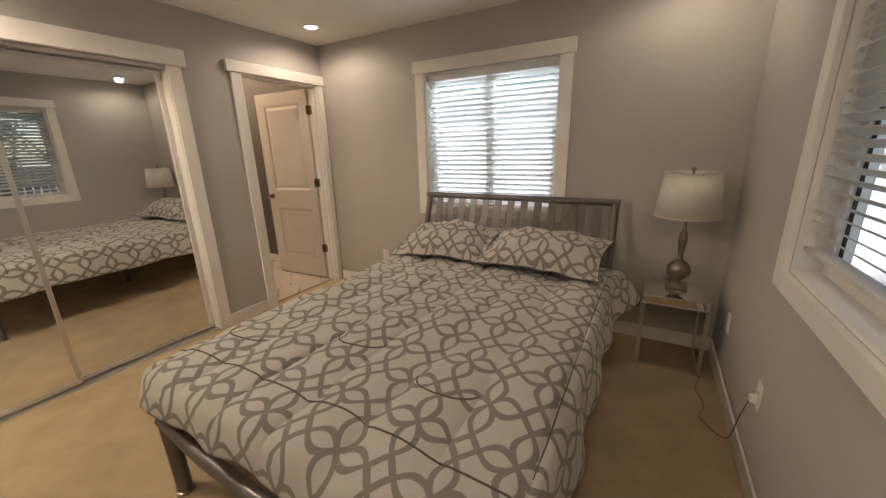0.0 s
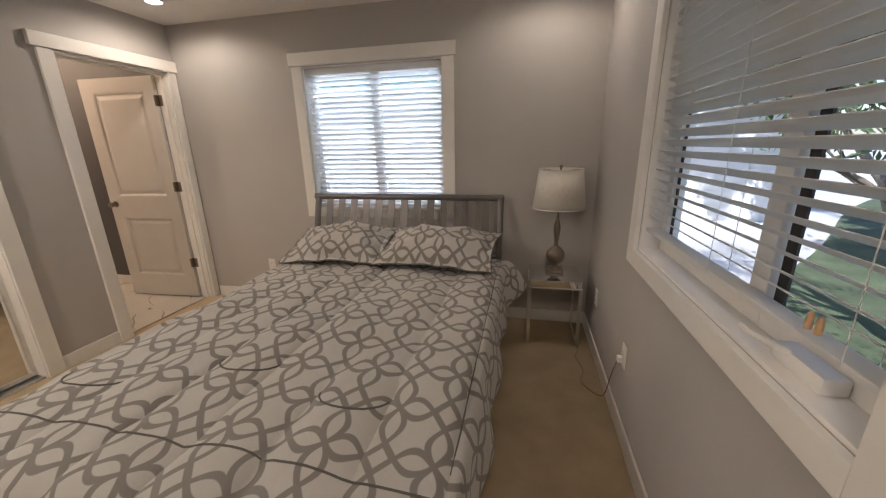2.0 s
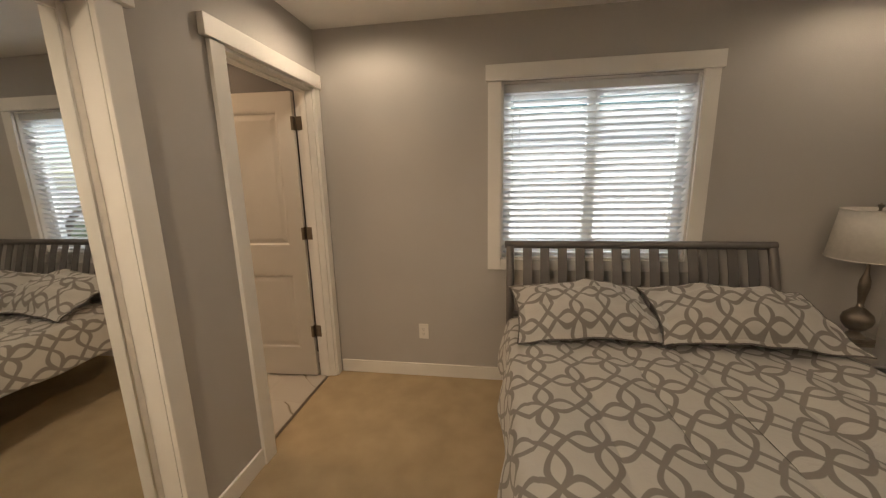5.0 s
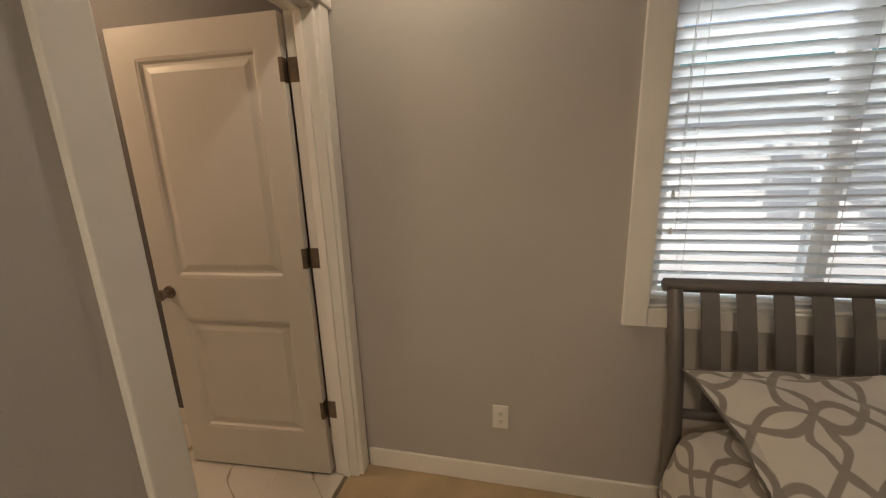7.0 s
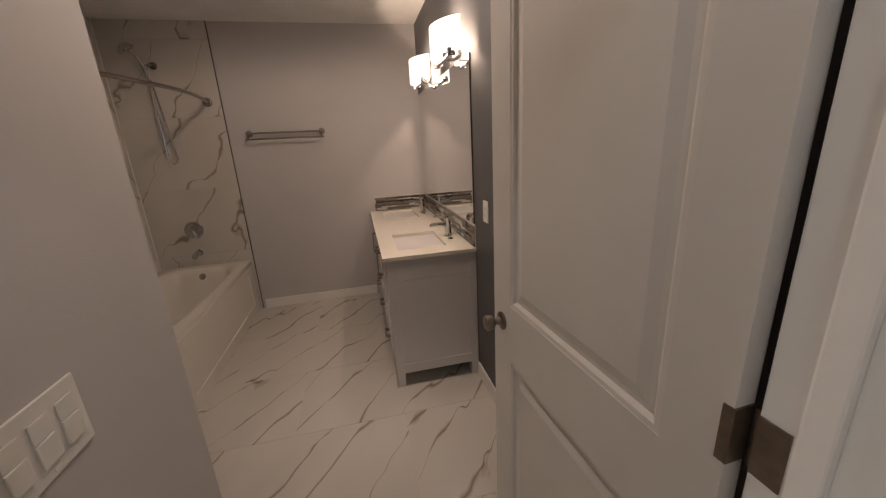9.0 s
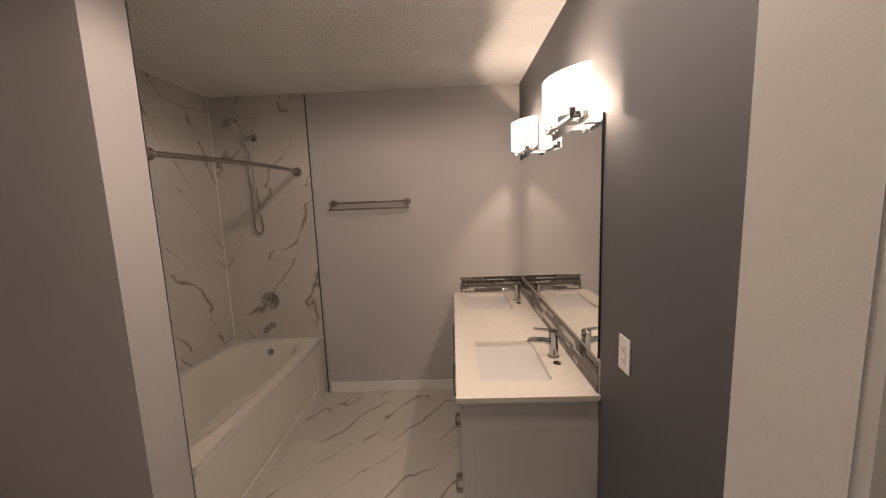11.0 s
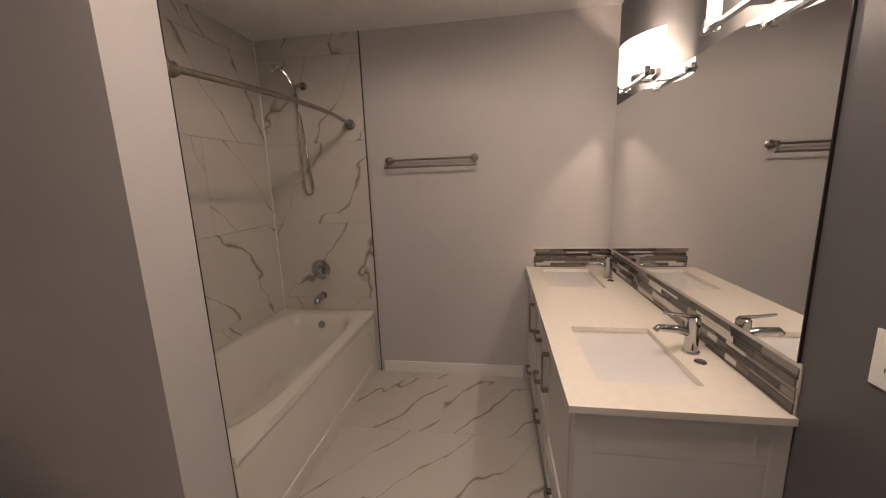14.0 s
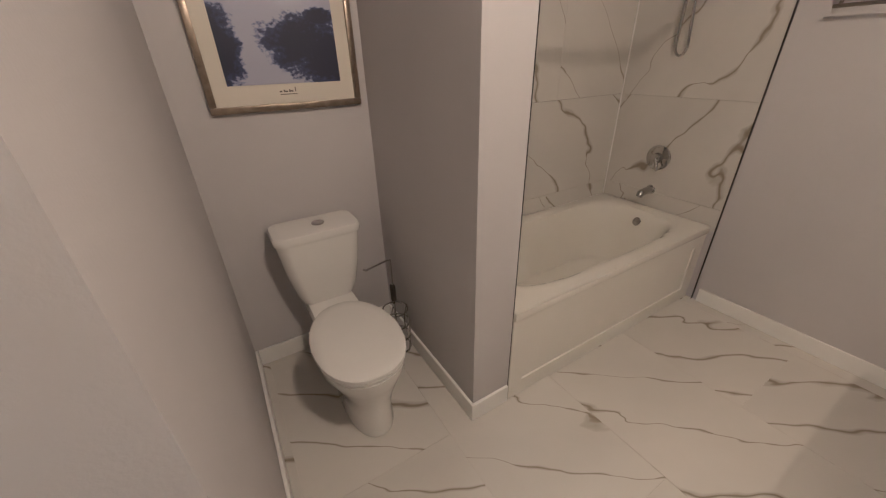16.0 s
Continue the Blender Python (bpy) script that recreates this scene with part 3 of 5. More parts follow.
# ---- mirrored closet doors ----
def closet_door(y0, y1, x, label):
    d = tagged(thing("closet_door", label, "mirrored door", "sliding closet doors"), kind="")
    part("mirror_panel", B(x - 0.008, x, y0 + 0.02, y1 - 0.02, 0.045, 2.03), MIRROR, d, "clear silvered mirror")
    for a, b, z0, z1 in ((y0, y0 + 0.026, 0.022, 2.05), (y1 - 0.026, y1, 0.022, 2.05), (y0 + 0.026, y1 - 0.026, 0.022, 0.05), (y0 + 0.026, y1 - 0.026, 2.022, 2.05)):
        part("frame", B(x - 0.014, x + 0.006, a, b, z0, z1, 0.003), ALU, d)
    return d


closet_door(-2.365, -1.455, -0.082, "sliding mirror door with satin aluminium frame")
closet_door(-3.265, -2.335, -0.045, "sliding mirror door in front of its neighbour, aluminium frame")
boards("trim", "aluminium sliding door track", [(-0.105, -0.015, CLOSET[0], CLOSET[1], 0.0, 0.012), (-0.105, -0.012, CLOSET[0], CLOSET[1], 2.055, 2.076)], ALU, 0.002)
boards("trim", "white painted closet jamb", [(-0.119, 0.001, -1.453, -1.450, 0.0, 2.075)], TRIM, 0.0)


# dark grey for shade drawn into quilt creases, and for the pillow piping
CREASE_PIPING = mat("grey_crease_shade_and_piping", (0.12, 0.11, 0.10), 0.9)


# ---- bed ----
def bed():
    b = thing("bed_frame", "dark grey metal bed frame with slatted sleigh headboard", "bed")
    x0, x1 = 1.325, 2.895

    def curve(z):
        # sleigh profile: leans to the wall towards the top, then rolls back
        t = max(0.0, (z - 0.45) / 0.6)
        return -0.20 + 0.135 * t ** 1.6
    zs = [0.0, 0.2, 0.4, 0.55, 0.7, 0.8, 0.9, 0.97, 1.03]
    for x in (x0, x1):
        part("post", tube(bmesh.new(), [(x, curve(z), z) for z in zs], 0.026, 14), BEDMETAL, b, "", True)
    part("top_rail", tube(bmesh.new(), [(1.288, -0.062, 1.043), (1.292, -0.062, 1.043), (2.918, -0.062, 1.043), (2.922, -0.062, 1.043)], [0.020, 0.026, 0.026, 0.020], 14), BEDMETAL, b, "", True)
    part("lower_rail", tube(bmesh.new(), [(x0, curve(0.60), 0.60), (x1, curve(0.60), 0.60)], 0.018, 12), BEDMETAL, b, "", True)
    n = 13
    for i in range(n):
        x = x0 + (x1 - x0) * (i + 1) / (n + 1)
        rings = []
        for z in (0.60, 0.70, 0.80, 0.90, 0.97, 1.035):
            y = curve(z)
            rings.append([Vector((x + sx, y + sy, z)) for sx, sy in ((-0.029, -0.004), (0.029, -0.004), (0.029, 0.004), (-0.029, 0.004))])
        part("slat", loft(bmesh.new(), rings), BEDMETAL, b)
    # side rails, foot rail and legs
    for x in (1.405, 2.85):
        part("side_rail", tube(bmesh.new(), [(x, -0.20, 0.385), (x, -2.43, 0.385)], 0.026, 12), BEDMETAL, b, "", True)
    part("foot_rail", tube(bmesh.new(), [(1.40, -2.43, 0.385), (1.75, -2.45, 0.365), (2.13, -2.455, 0.36), (2.5, -2.45, 0.365), (2.855, -2.43, 0.385)], 0.030, 12), BEDMETAL, b, "", True)
    for x in (1.41, 2.845):
        leg = part("leg", tube(bmesh.new(), [(x, -2.42, 0.0), (x, -2.425, 0.38)], 0.030, 14), BEDMETAL, b, "", True)
        part("foot_cap", lathe(bmesh.new(), [(0.040, 0.0), (0.040, 0.006), (0.032, 0.012)], Matrix.Translation((x, -2.42, 0))), NICKEL, leg, "", True)
    for x in (2.12,):
        part("leg", tube(bmesh.new(), [(x, -1.25, 0.0), (x, -1.25, 0.36)], 0.022, 10), BEDMETAL, b, "", True)
    for y in (-0.5, -0.9, -1.3, -1.7, -2.1):
        part("cross_bar", B(1.43, 2.825, y - 0.03, y + 0.03, 0.36, 0.378), BEDMETAL, b)
    return b


bed()
tagged(part("mattress", B(1.395, 2.865, -2.40, -0.245, 0.41, 0.585, 0.05), WHITECLOTH, None, "", True), "white mattress lying on the bed frame", "mattress")


def comforter():
    """A quilted cover draped over the mattress: flat top, rounded fall at the sides and foot."""
    X0, X1, YH, YF, Z = 1.32, 2.93, -0.30, -2.44, 0.61
    drop, r = 0.25, 0.09
    W, L = X1 - X0, YH - YF
    over = drop

    def fall(e):
        # e: cloth metres past the edge; gives outward run and drop round the bend
        if e <= 0:
            return 0.0, 0.0
        a = min(e / r, math.pi / 2 * 0.93)
        out, down = r * math.sin(a), r * (1 - math.cos(a))
        rest = max(0.0, e - r * math.pi / 2 * 0.93)
        return out + rest * 0.16, down + rest * 0.98

    S0, S1, T1 = -over, W - 0.0 + over, L + 0.13

    def f(a, c):
        s, t = S0 + (S1 - S0) * a, T1 * c
        es, ee, ef = -s + 0.06, s - W + 0.06, t - L + 0.06
        ox0, dz0 = fall(es)
        ox1, dz1 = fall(ee)
        of, dzf = fall(ef)
        x = X0 + min(max(s, 0.06), W - 0.06) - ox0 + ox1
        y = YH - min(t, L - 0.06) - of
        # corners hang in a fold
        corner = max(0.0, min(max(es, ee), ef))
        dz = max(dz0, dz1, dzf) + 0.10 * corner
        if corner > 0:
            pull = 0.35 * corner
            x += pull if es > 0 else -pull
            y += pull * 0.8
        seam = math.sin(math.pi * ((s - 0.05) / 0.257))
        puff = 0.034 * abs(seam) ** 0.45 * (0.8 + 0.3 * math.sin(t * 7 + math.floor((s - 0.05) / 0.257) * 2.1))
        n = noise.noise(Vector((s * 4.2, t * 4.2, 0.3))) * 0.012 + noise.noise(Vector((s * 11, t * 9, 4.1))) * 0.006
        wave = 0.0
        hang = max(es, ee, ef)
        if hang > r:
            wave = 0.016 * math.sin((t if max(es, ee) >= ef else s) * 13 + 2.0 * noise.noise(Vector((s * 2, t * 2, 1)))) * min(1, (hang - r) / 0.15)
            x += wave * (-1 if es > 0 else 1 if ee > 0 else 0)
            y -= wave if ef > 0 else 0
        # the head corner beside the nightstand stands out
        flare = max(0.0, 1 - t / 0.35) * max(0.0, ee) * 0.45
        x, dz = x + flare, dz - 0.6 * flare
        return Vector((x, y, Z - dz + (puff + n) * (1.0 if hang < r else 0.5)))

    bm = grid(bmesh.new(), 150, 170, f, lambda a, c: (S0 + (S1 - S0) * a, T1 * c))
    ob = part("comforter", bm, COTTON, None, "", True)
    sol = ob.modifiers.new("thickness", 'SOLIDIFY')
    sol.thickness, sol.offset = 0.018, -1
    tagged(ob, "quilted white comforter with grey interlocking loop print on the bed", "comforter")
    # quilting creases' shade as dark tubes: lengthwise and one rounded line inside the foot
    lines = []
    for k in (0, 2, 4):
        a0, a1, end = 0.05 + k * 0.257, 0.05 + (k + 1) * 0.257, L - (0.42, 0.62, 0.50)[k // 2]
        h = (a1 - a0) / 2
        line = [(a0, 0.04 + j * (end - 0.04) / 40) for j in range(41)]
        line += [(a0 + h - h * math.cos(math.pi * j / 12), end + h * 0.8 * math.sin(math.pi * j / 12)) for j in range(1, 12)]
        line += [(a1, end - j * (end - 0.04) / 40) for j in range(41)]
        lines.append(line)
    lines.append([(0.05 + 6 * 0.257, 0.04 + j * (L - 0.30) / 50) for j in range(51)])
    lines.append([(-0.05 + j * (W + 0.10) / 50, L - 0.16 - 0.03 * math.sin(math.pi * j / 50)) for j in range(51)])
    for ln in lines:
        pts = [f((s - S0) / (S1 - S0), t / T1) + Vector((0, 0, 0.002)) for s, t in ln]
        part("quilting_crease_shade", tube(bmesh.new(), pts, 0.0036, 5), CREASE_PIPING, ob)
    return X0, W, Z


comforter()


def pillow(x, y, z, w, h, tiltx, turn, label, seed):
    """A sham: a plump field inside a flat flange, sides drawn in between pointed corners."""
    fl = 0.05

    def at(u, v, sgn):
        eu, ev = max(0.0, 1 - abs(u) * (1 + 2 * fl / w)), max(0.0, 1 - abs(v) * (1 + 2 * fl / h))
        puff = 0.105 * (min(1, eu * 1.5) ** 0.5) * (min(1, ev * 1.5) ** 0.5)
        X = u * w / 2 * (1 - 0.075 * (1 - v * v))
        Y = v * h / 2 * (1 - 0.13 * (1 - u * u))
        lump = noise.noise(Vector((u * 2.0 + seed, v * 2.0, sgn))) * 0.028 + noise.noise(Vector((u * 5.5 + seed, v * 5.5, sgn))) * 0.012
        edge = 0.016 * noise.noise(Vector((u * 3.5 + seed, v * 3.5, 7.0)))
        sag = -0.035 * abs(u) ** 3 * max(0.0, v) - 0.012 * (abs(u * v)) ** 2
        return Vector((X, Y, (puff + 0.003) * (1.0 if sgn > 0 else sgn * 0.45) + lump * min(1, puff / 0.05) + edge + sag))
    bm = bmesh.new()
    for sgn in (1, -1):
        grid(bm, 44, 34, lambda a, c: at(2 * a - 1, 2 * c - 1, sgn), lambda a, c: (a * w + seed * 0.11, c * h + seed * 0.07))
    ob = part("pillow", bm, COTTON, None, "", True)
    ob.matrix_world = pose(x, y, z, tiltx, 0, turn)
    rim = [(2 * k / 24 - 1, -1) for k in range(24)] + [(1, 2 * k / 24 - 1) for k in range(24)] + [(1 - 2 * k / 24, 1) for k in range(24)] + [(-1, 1 - 2 * k / 24) for k in range(25)]
    part("piping", tube(bmesh.new(), [at(u, v, 0) for u, v in rim], 0.0045, 6), CREASE_PIPING, ob, "dark grey piped edge", True)
    return tagged(ob, label, "pillow", "pillows on the bed")


pillow(1.72, -0.47, 0.752, 0.78, 0.52, 21, 4, "grey loop-print pillow sham leaning on the headboard", 1)
pillow(2.49, -0.50, 0.762, 0.84, 0.52, 20, -4, "grey loop-print pillow sham overlapping its neighbour", 4)


# ---- nightstand and lamp ----
def nightstand():
    n = thing("nightstand", "mirrored nightstand with silver edges beside the bed", "nightstand")
    x0, x1, y0, y1, h = 3.135, 3.50, -0.40, -0.03, 0.505
    part("top", B(x0, x1, y0, y1, h - 0.008, h, 0.002), MIRROR, n, "mirror glass top")
    part("apron", B(x0 + 0.004, x1 - 0.004, y0 + 0.004, y1 - 0.004, h - 0.055, h - 0.009, 0.003), MIRROR, n)
    part("edge_strip", B(x0 - 0.002, x1 + 0.002, y0 - 0.002, y0 + 0.010, h - 0.064, h - 0.056, 0.002), ALU, n)
    for xa, xb in ((x0, x0 + 0.012), (x1 - 0.012, x1)):
        part("side_panel", B(xa + 0.003, xb - 0.003, y0 + 0.028, y1 - 0.028, 0.03, h - 0.056), MIRROR, n)
        for ya, yb in ((y0, y0 + 0.028), (y1 - 0.028, y1)):
            part("leg", B(xa - 0.004, xb + 0.006, ya, yb, 0, h - 0.056, 0.003), ALU, n)
        part("bottom_rail", B(xa, xb, y0 + 0.028, y1 - 0.028, 0.0, 0.03, 0.003), ALU, n)
    return n


nightstand()


def table_lamp():
    l = thing("table_lamp", "brushed nickel table lamp with off-white drum shade, unlit", "lamp", at=(3.322, -0.175, 0.506))
    part("base", B(-0.062, 0.062, -0.062, 0.062, 0, 0.022, 0.004), NICKEL, l)
    part("body", lathe(bmesh.new(), [(0.050, 0.022), (0.046, 0.03), (0.026, 0.045), (0.024, 0.055), (0.045, 0.07), (0.066, 0.10), (0.071, 0.128), (0.062, 0.158), (0.036, 0.186), (0.016, 0.20), (0.018, 0.208), (0.013, 0.216),
                                     (0.018, 0.26), (0.026, 0.32), (0.024, 0.36), (0.012, 0.40), (0.008, 0.44), (0.008, 0.76)], seg=32), NICKEL, l, "", True)
    bm = lathe(bmesh.new(), [(0.186, 0.49), (0.153, 0.765)], seg=48)
    for fc in [fc for fc in bm.faces if len(fc.verts) > 4]:
        bm.faces.remove(fc)
    sh = part("shade", bm, SHADE, l, "off-white fabric shade", True)
    so = sh.modifiers.new("thickness", 'SOLIDIFY')
    so.thickness = 0.003
    for z, r in ((0.49, 0.187), (0.765, 0.154)):
        part("shade_rim", tube(bmesh.new(), [(r * math.cos(a), r * math.sin(a), z) for a in [2 * math.pi * k / 40 for k in range(41)]], 0.003, 6), SHADE, l, "", True)
    for k in range(3):
        a = 2 * math.pi * k / 3 + 0.4
        part("spider_arm", tube(bmesh.new(), [(0, 0, 0.752), (0.152 * math.cos(a), 0.152 * math.sin(a), 0.760)], 0.002, 6), NICKEL, l)
    part("finial", lathe(bmesh.new(), [(0.007, 0.755), (0.007, 0.772), (0.014, 0.782), (0.014, 0.792), (0.0, 0.802)]), NICKEL, l, "", True)
    return l


table_lamp()


# ---- outlets and switches ----
def plate(name, label, cat, m, w, h, kinds):
    """A wall plate lying in its local xz plane, facing -y."""
    p = thing(name, label, cat)
    p.matrix_world = m
    part("cover_plate", B(-w / 2, w / 2, -0.006, 0, -h / 2, h / 2, 0.003), PLATE, p)
    for dx, kind in kinds:
        if kind == "outlet":
            part("face", B(dx - 0.017, dx + 0.017, -0.009, -0.006, -0.034, 0.034, 0.002), PLATE, p)
            for z in (-0.019, 0.019):
                for sx in (-0.006, 0.006):
                    part("slot", B(dx + sx - 0.0012, dx + sx + 0.0012, -0.0096, -0.0088, z - 0.004, z + 0.005), SLOT, p)
                part("slot", B(dx - 0.002, dx + 0.002, -0.0096, -0.0088, z - 0.012, z - 0.008), SLOT, p)
        else:
            part("rocker", B(dx - 0.021, dx + 0.021, -0.011, -0.006, -0.045, 0.004, 0.002), PLATE, p)
            part("rocker", B(dx - 0.021, dx + 0.021, -0.009, -0.006, 0.005, 0.045, 0.002), PLATE, p)
        for z in (-h * 0.42, h * 0.42):
            part("screw", lathe(bmesh.new(), [(0.003, 0), (0.003, 0.001), (0.0, 0.0015)], Matrix.Translation((dx, -0.006, z)) @ pose(0, 0, 0, 90), 8), PLATE, p)
    return p


plate("wall_outlet", "white duplex outlet on the grey bedroom wall", "outlet", pose(0.694, 0, 0.362), 0.072, 0.118, [(0, "outlet")])
plate("wall_outlet", "white duplex outlet behind the nightstand", "outlet", pose(XE, -0.40, 0.40, 0, 0, -90), 0.072, 0.118, [(0, "outlet")])
plate("wall_outlet", "white duplex outlet with the lamp plug in it", "outlet", pose(XE, -1.16, 0.41, 0, 0, -90), 0.072, 0.118, [(0, "outlet")])
plate("wall_outlet", "white duplex outlet on the charcoal wall beside the vanity", "outlet", pose(-1.70, YN, 1.155, 0, 0, 0), 0.078, 0.122, [(0, "outlet")])
plate("light_switch", "white three-gang rocker switch plate beside the doorway", "switch", pose(-0.50, YC, 1.06, 0, 0, 180), 0.20, 0.15, [(-0.06, "rocker"), (0.0, "rocker"), (0.06, "rocker")])
cord = thing("lamp_cord", "thin brown lamp cord trailing over the carpet to the outlet", "cord")
cpts = [(3.49, -0.36, 0.01), (3.50, -0.44, 0.006), (3.47, -0.55, 0.005), (3.50, -0.70, 0.005), (3.47, -0.82, 0.005), (3.52, -0.92, 0.006), (3.565, -1.0, 0.05), (3.572, -1.08, 0.25), (3.575, -1.15, 0.38), (3.585, -1.16, 0.395)]
cv = []
for i in range(len(cpts) - 1):
    p0, p1, p2, p3 = [Vector(cpts[min(max(k, 0), len(cpts) - 1)]) for k in (i - 1, i, i + 1, i + 2)]
    for s in range(5):
        t = s / 5
        cv.append(0.5 * ((2 * p1) + (p2 - p0) * t + (2 * p0 - 5 * p1 + 4 * p2 - p3) * t * t + (3 * p1 - p0 - 3 * p2 + p3) * t ** 3))
part("wire", tube(bmesh.new(), cv, 0.0028, 6), CORD, cord, "", True)
part("plug", B(XE - 0.034, XE - 0.010, -1.175, -1.145, 0.376, 0.406, 0.004), PLATE, cord)


# ---- ceiling downlights ----
def downlight(x, y, z, r, label):
    d = thing("ceiling_downlight", label, "ceiling light", "recessed downlights", at=(x, y, z))
    part("trim_ring", lathe(bmesh.new(), [(r, 0.0), (r, -0.004), (r * 0.95, -0.008), (r * 0.70, -0.005), (r * 0.66, 0.0)], seg=40), PLATE, d, "", True)
    part("diffuser", lathe(bmesh.new(), [(r * 0.66, -0.0045), (0.0, -0.0046)], seg=40), LAMPGLOW, d, "glowing round diffuser")
    return d


for bx_, by_ in BED_LIGHTS:
    downlight(bx_, by_, ZC, 0.075, "small lit recessed downlight in the bedroom ceiling")
downlight(*BATH_LIGHT, ZB, 0.10, "lit round recessed downlight in the bathroom ceiling")


# ---- bathtub ----
def bathtub():
    t = thing("bathtub", "white alcove bathtub with recessed apron panel", "bathtub")
    x0, x1, y0, y1, H = XF + 0.008, WX0 - 0.002, TY + 0.002, -1.685, 0.53

    def smooth(a):
        a = min(max(a, 0), 1)
        return a * a * (3 - 2 * a)

    def f(a, c):
        x, y = x0 + (x1 - x0) * a, y0 + (y1 - y0) * c
        cx, cy = (x0 + x1) / 2, (y0 + y1) / 2 - 0.01
        hx, hy = (x1 - x0) / 2 - 0.085, (y1 - y0) / 2 - 0.075
        u, v = abs(x - cx) / hx, abs(y - cy) / hy
        q = (u ** 4 + v ** 4) ** 0.25
        slope = 0.24 + (0.25 if x > cx else 0.0) * max(0.0, (x - cx) / hx)
        depth = 0.40 * smooth((1 - q) / slope)
        lip = 0.006 * smooth((1.06 - q) / 0.05) if q > 1 else 0.006
        return Vector((x, y, H - depth - lip))
    part("basin", grid(bmesh.new(), 72, 44, f), ACRYL, t, "", True)
    bm = bmesh.new()
    ya = y1 - 0.012
    panel_with_holes(bm, "y", ya - 0.03, ya, x0, x1, 0.0, H - 0.045, [(x0 + 0.10, x1 - 0.08, 0.09, H - 0.13)])
    part("apron", bm, ACRYL, t)
    part("apron_panel", B(x0 + 0.10, x1 - 0.08, ya - 0.03, ya - 0.010, 0.09, H - 0.13), ACRYL, t)
    part("front_rim", B(x0, x1, y1 - 0.03, y1, H - 0.048, H - 0.0055, 0.008), ACRYL, t, "", True)
    part("overflow", lathe(bmesh.new(), [(0.034, 0.0), (0.034, 0.012), (0.026, 0.02), (0.0, 0.022)], Matrix.Translation((x0 + 0.115, -2.085, 0.445)) @ pose(0, 0, 0, 0, 72, 0), 20), CHROME, t, "chrome overflow cover", True)
    part("drain", lathe(bmesh.new(), [(0.03, 0.0), (0.028, 0.005), (0.0, 0.006)], Matrix.Translation((x0 + 0.36, -2.085, 0.126))), CHROME, t, "", True)
    return t


bathtub()
WT = XF + 0.014


def disc_profile(r, t):
    return [(r, 0), (r, t * 0.5), (r * 0.9, t), (0, t)]


FACE = Matrix.Translation((0, 0, 0)) @ pose(0, 0, 0, 0, 90, 0)
valve = thing("shower_valve", "round chrome shower valve with lever on marble tile", "shower valve", at=(WT, -2.11, 0.875))
part("escutcheon", lathe(bmesh.new(), disc_profile(0.080, 0.012), FACE, 32), CHROME, valve, "", True)
part("hub", lathe(bmesh.new(), [(0.035, 0.01), (0.030, 0.045), (0.0, 0.05)], FACE, 24), CHROME, valve, "", True)
part("lever", tube(bmesh.new(), [(0.04, 0, 0), (0.05, 0.02, -0.03), (0.055, 0.035, -0.075)], [0.012, 0.010, 0.007], 10), CHROME, valve, "", True)
spout = thing("tub_spout", "chrome tub spout on marble tile", "tub spout", at=(WT, -2.11, 0.655))
part("flange", lathe(bmesh.new(), disc_profile(0.032, 0.008), FACE, 24), CHROME, spout, "", True)
part("pipe", tube(bmesh.new(), [(0, 0, 0), (0.07, 0, 0.0), (0.115, 0, -0.006), (0.13, 0, -0.03)], [0.024, 0.025, 0.024, 0.018], 14), CHROME, spout, "", True)

shower = thing("hand_shower", "chrome hand shower on a wall bracket with looped hose", "shower head", at=(WT, -2.11, 2.27))
part("flange", lathe(bmesh.new(), disc_profile(0.03, 0.01), FACE, 24), CHROME, shower, "", True)
part("arm", tube(bmesh.new(), [(0, 0, 0), (0.05, -0.015, 0.0), (0.085, -0.03, -0.03)], 0.010, 10), CHROME, shower, "", True)
part("bracket", tube(bmesh.new(), [(0.08, -0.03, -0.05), (0.09, -0.035, -0.005)], 0.019, 12), CHROME, shower, "", True)
part("handle", tube(bmesh.new(), [(0.07, -0.025, -0.12), (0.085, -0.035, -0.02), (0.115, -0.06, 0.06), (0.14, -0.09, 0.095)], [0.010, 0.013, 0.012, 0.012], 10), CHROME, shower, "", True)
part("head", lathe(bmesh.new(), [(0.016, 0.040), (0.036, 0.028), (0.060, 0.008), (0.060, -0.008), (0.052, -0.013), (0.0, -0.011)], Matrix.Translation((0.15, -0.10, 0.095)) @ pose(0, 0, 0, 20, 25, 0), 28), CHROME, shower, "", True)
hose = []
for k in range(41):
    a = k / 40
    if a < 0.42:
        hose.append((0.07 - 0.03 * a, -0.025 - 0.02 * a, -0.12 - 0.62 * a / 0.42))
    elif a < 0.58:
        th = math.pi * (a - 0.42) / 0.16
        hose.append((0.055, -0.0 - 0.034 * math.cos(th), -0.74 - 0.055 * math.sin(th)))
    else:
        b_ = (a - 0.58) / 0.42
        hose.append((0.055 + 0.03 * b_, 0.034 - 0.05 * b_, -0.74 + 0.68 * b_))
part("hose", tube(bmesh.new(), hose, 0.0075, 8), CHROME, shower, "", True)

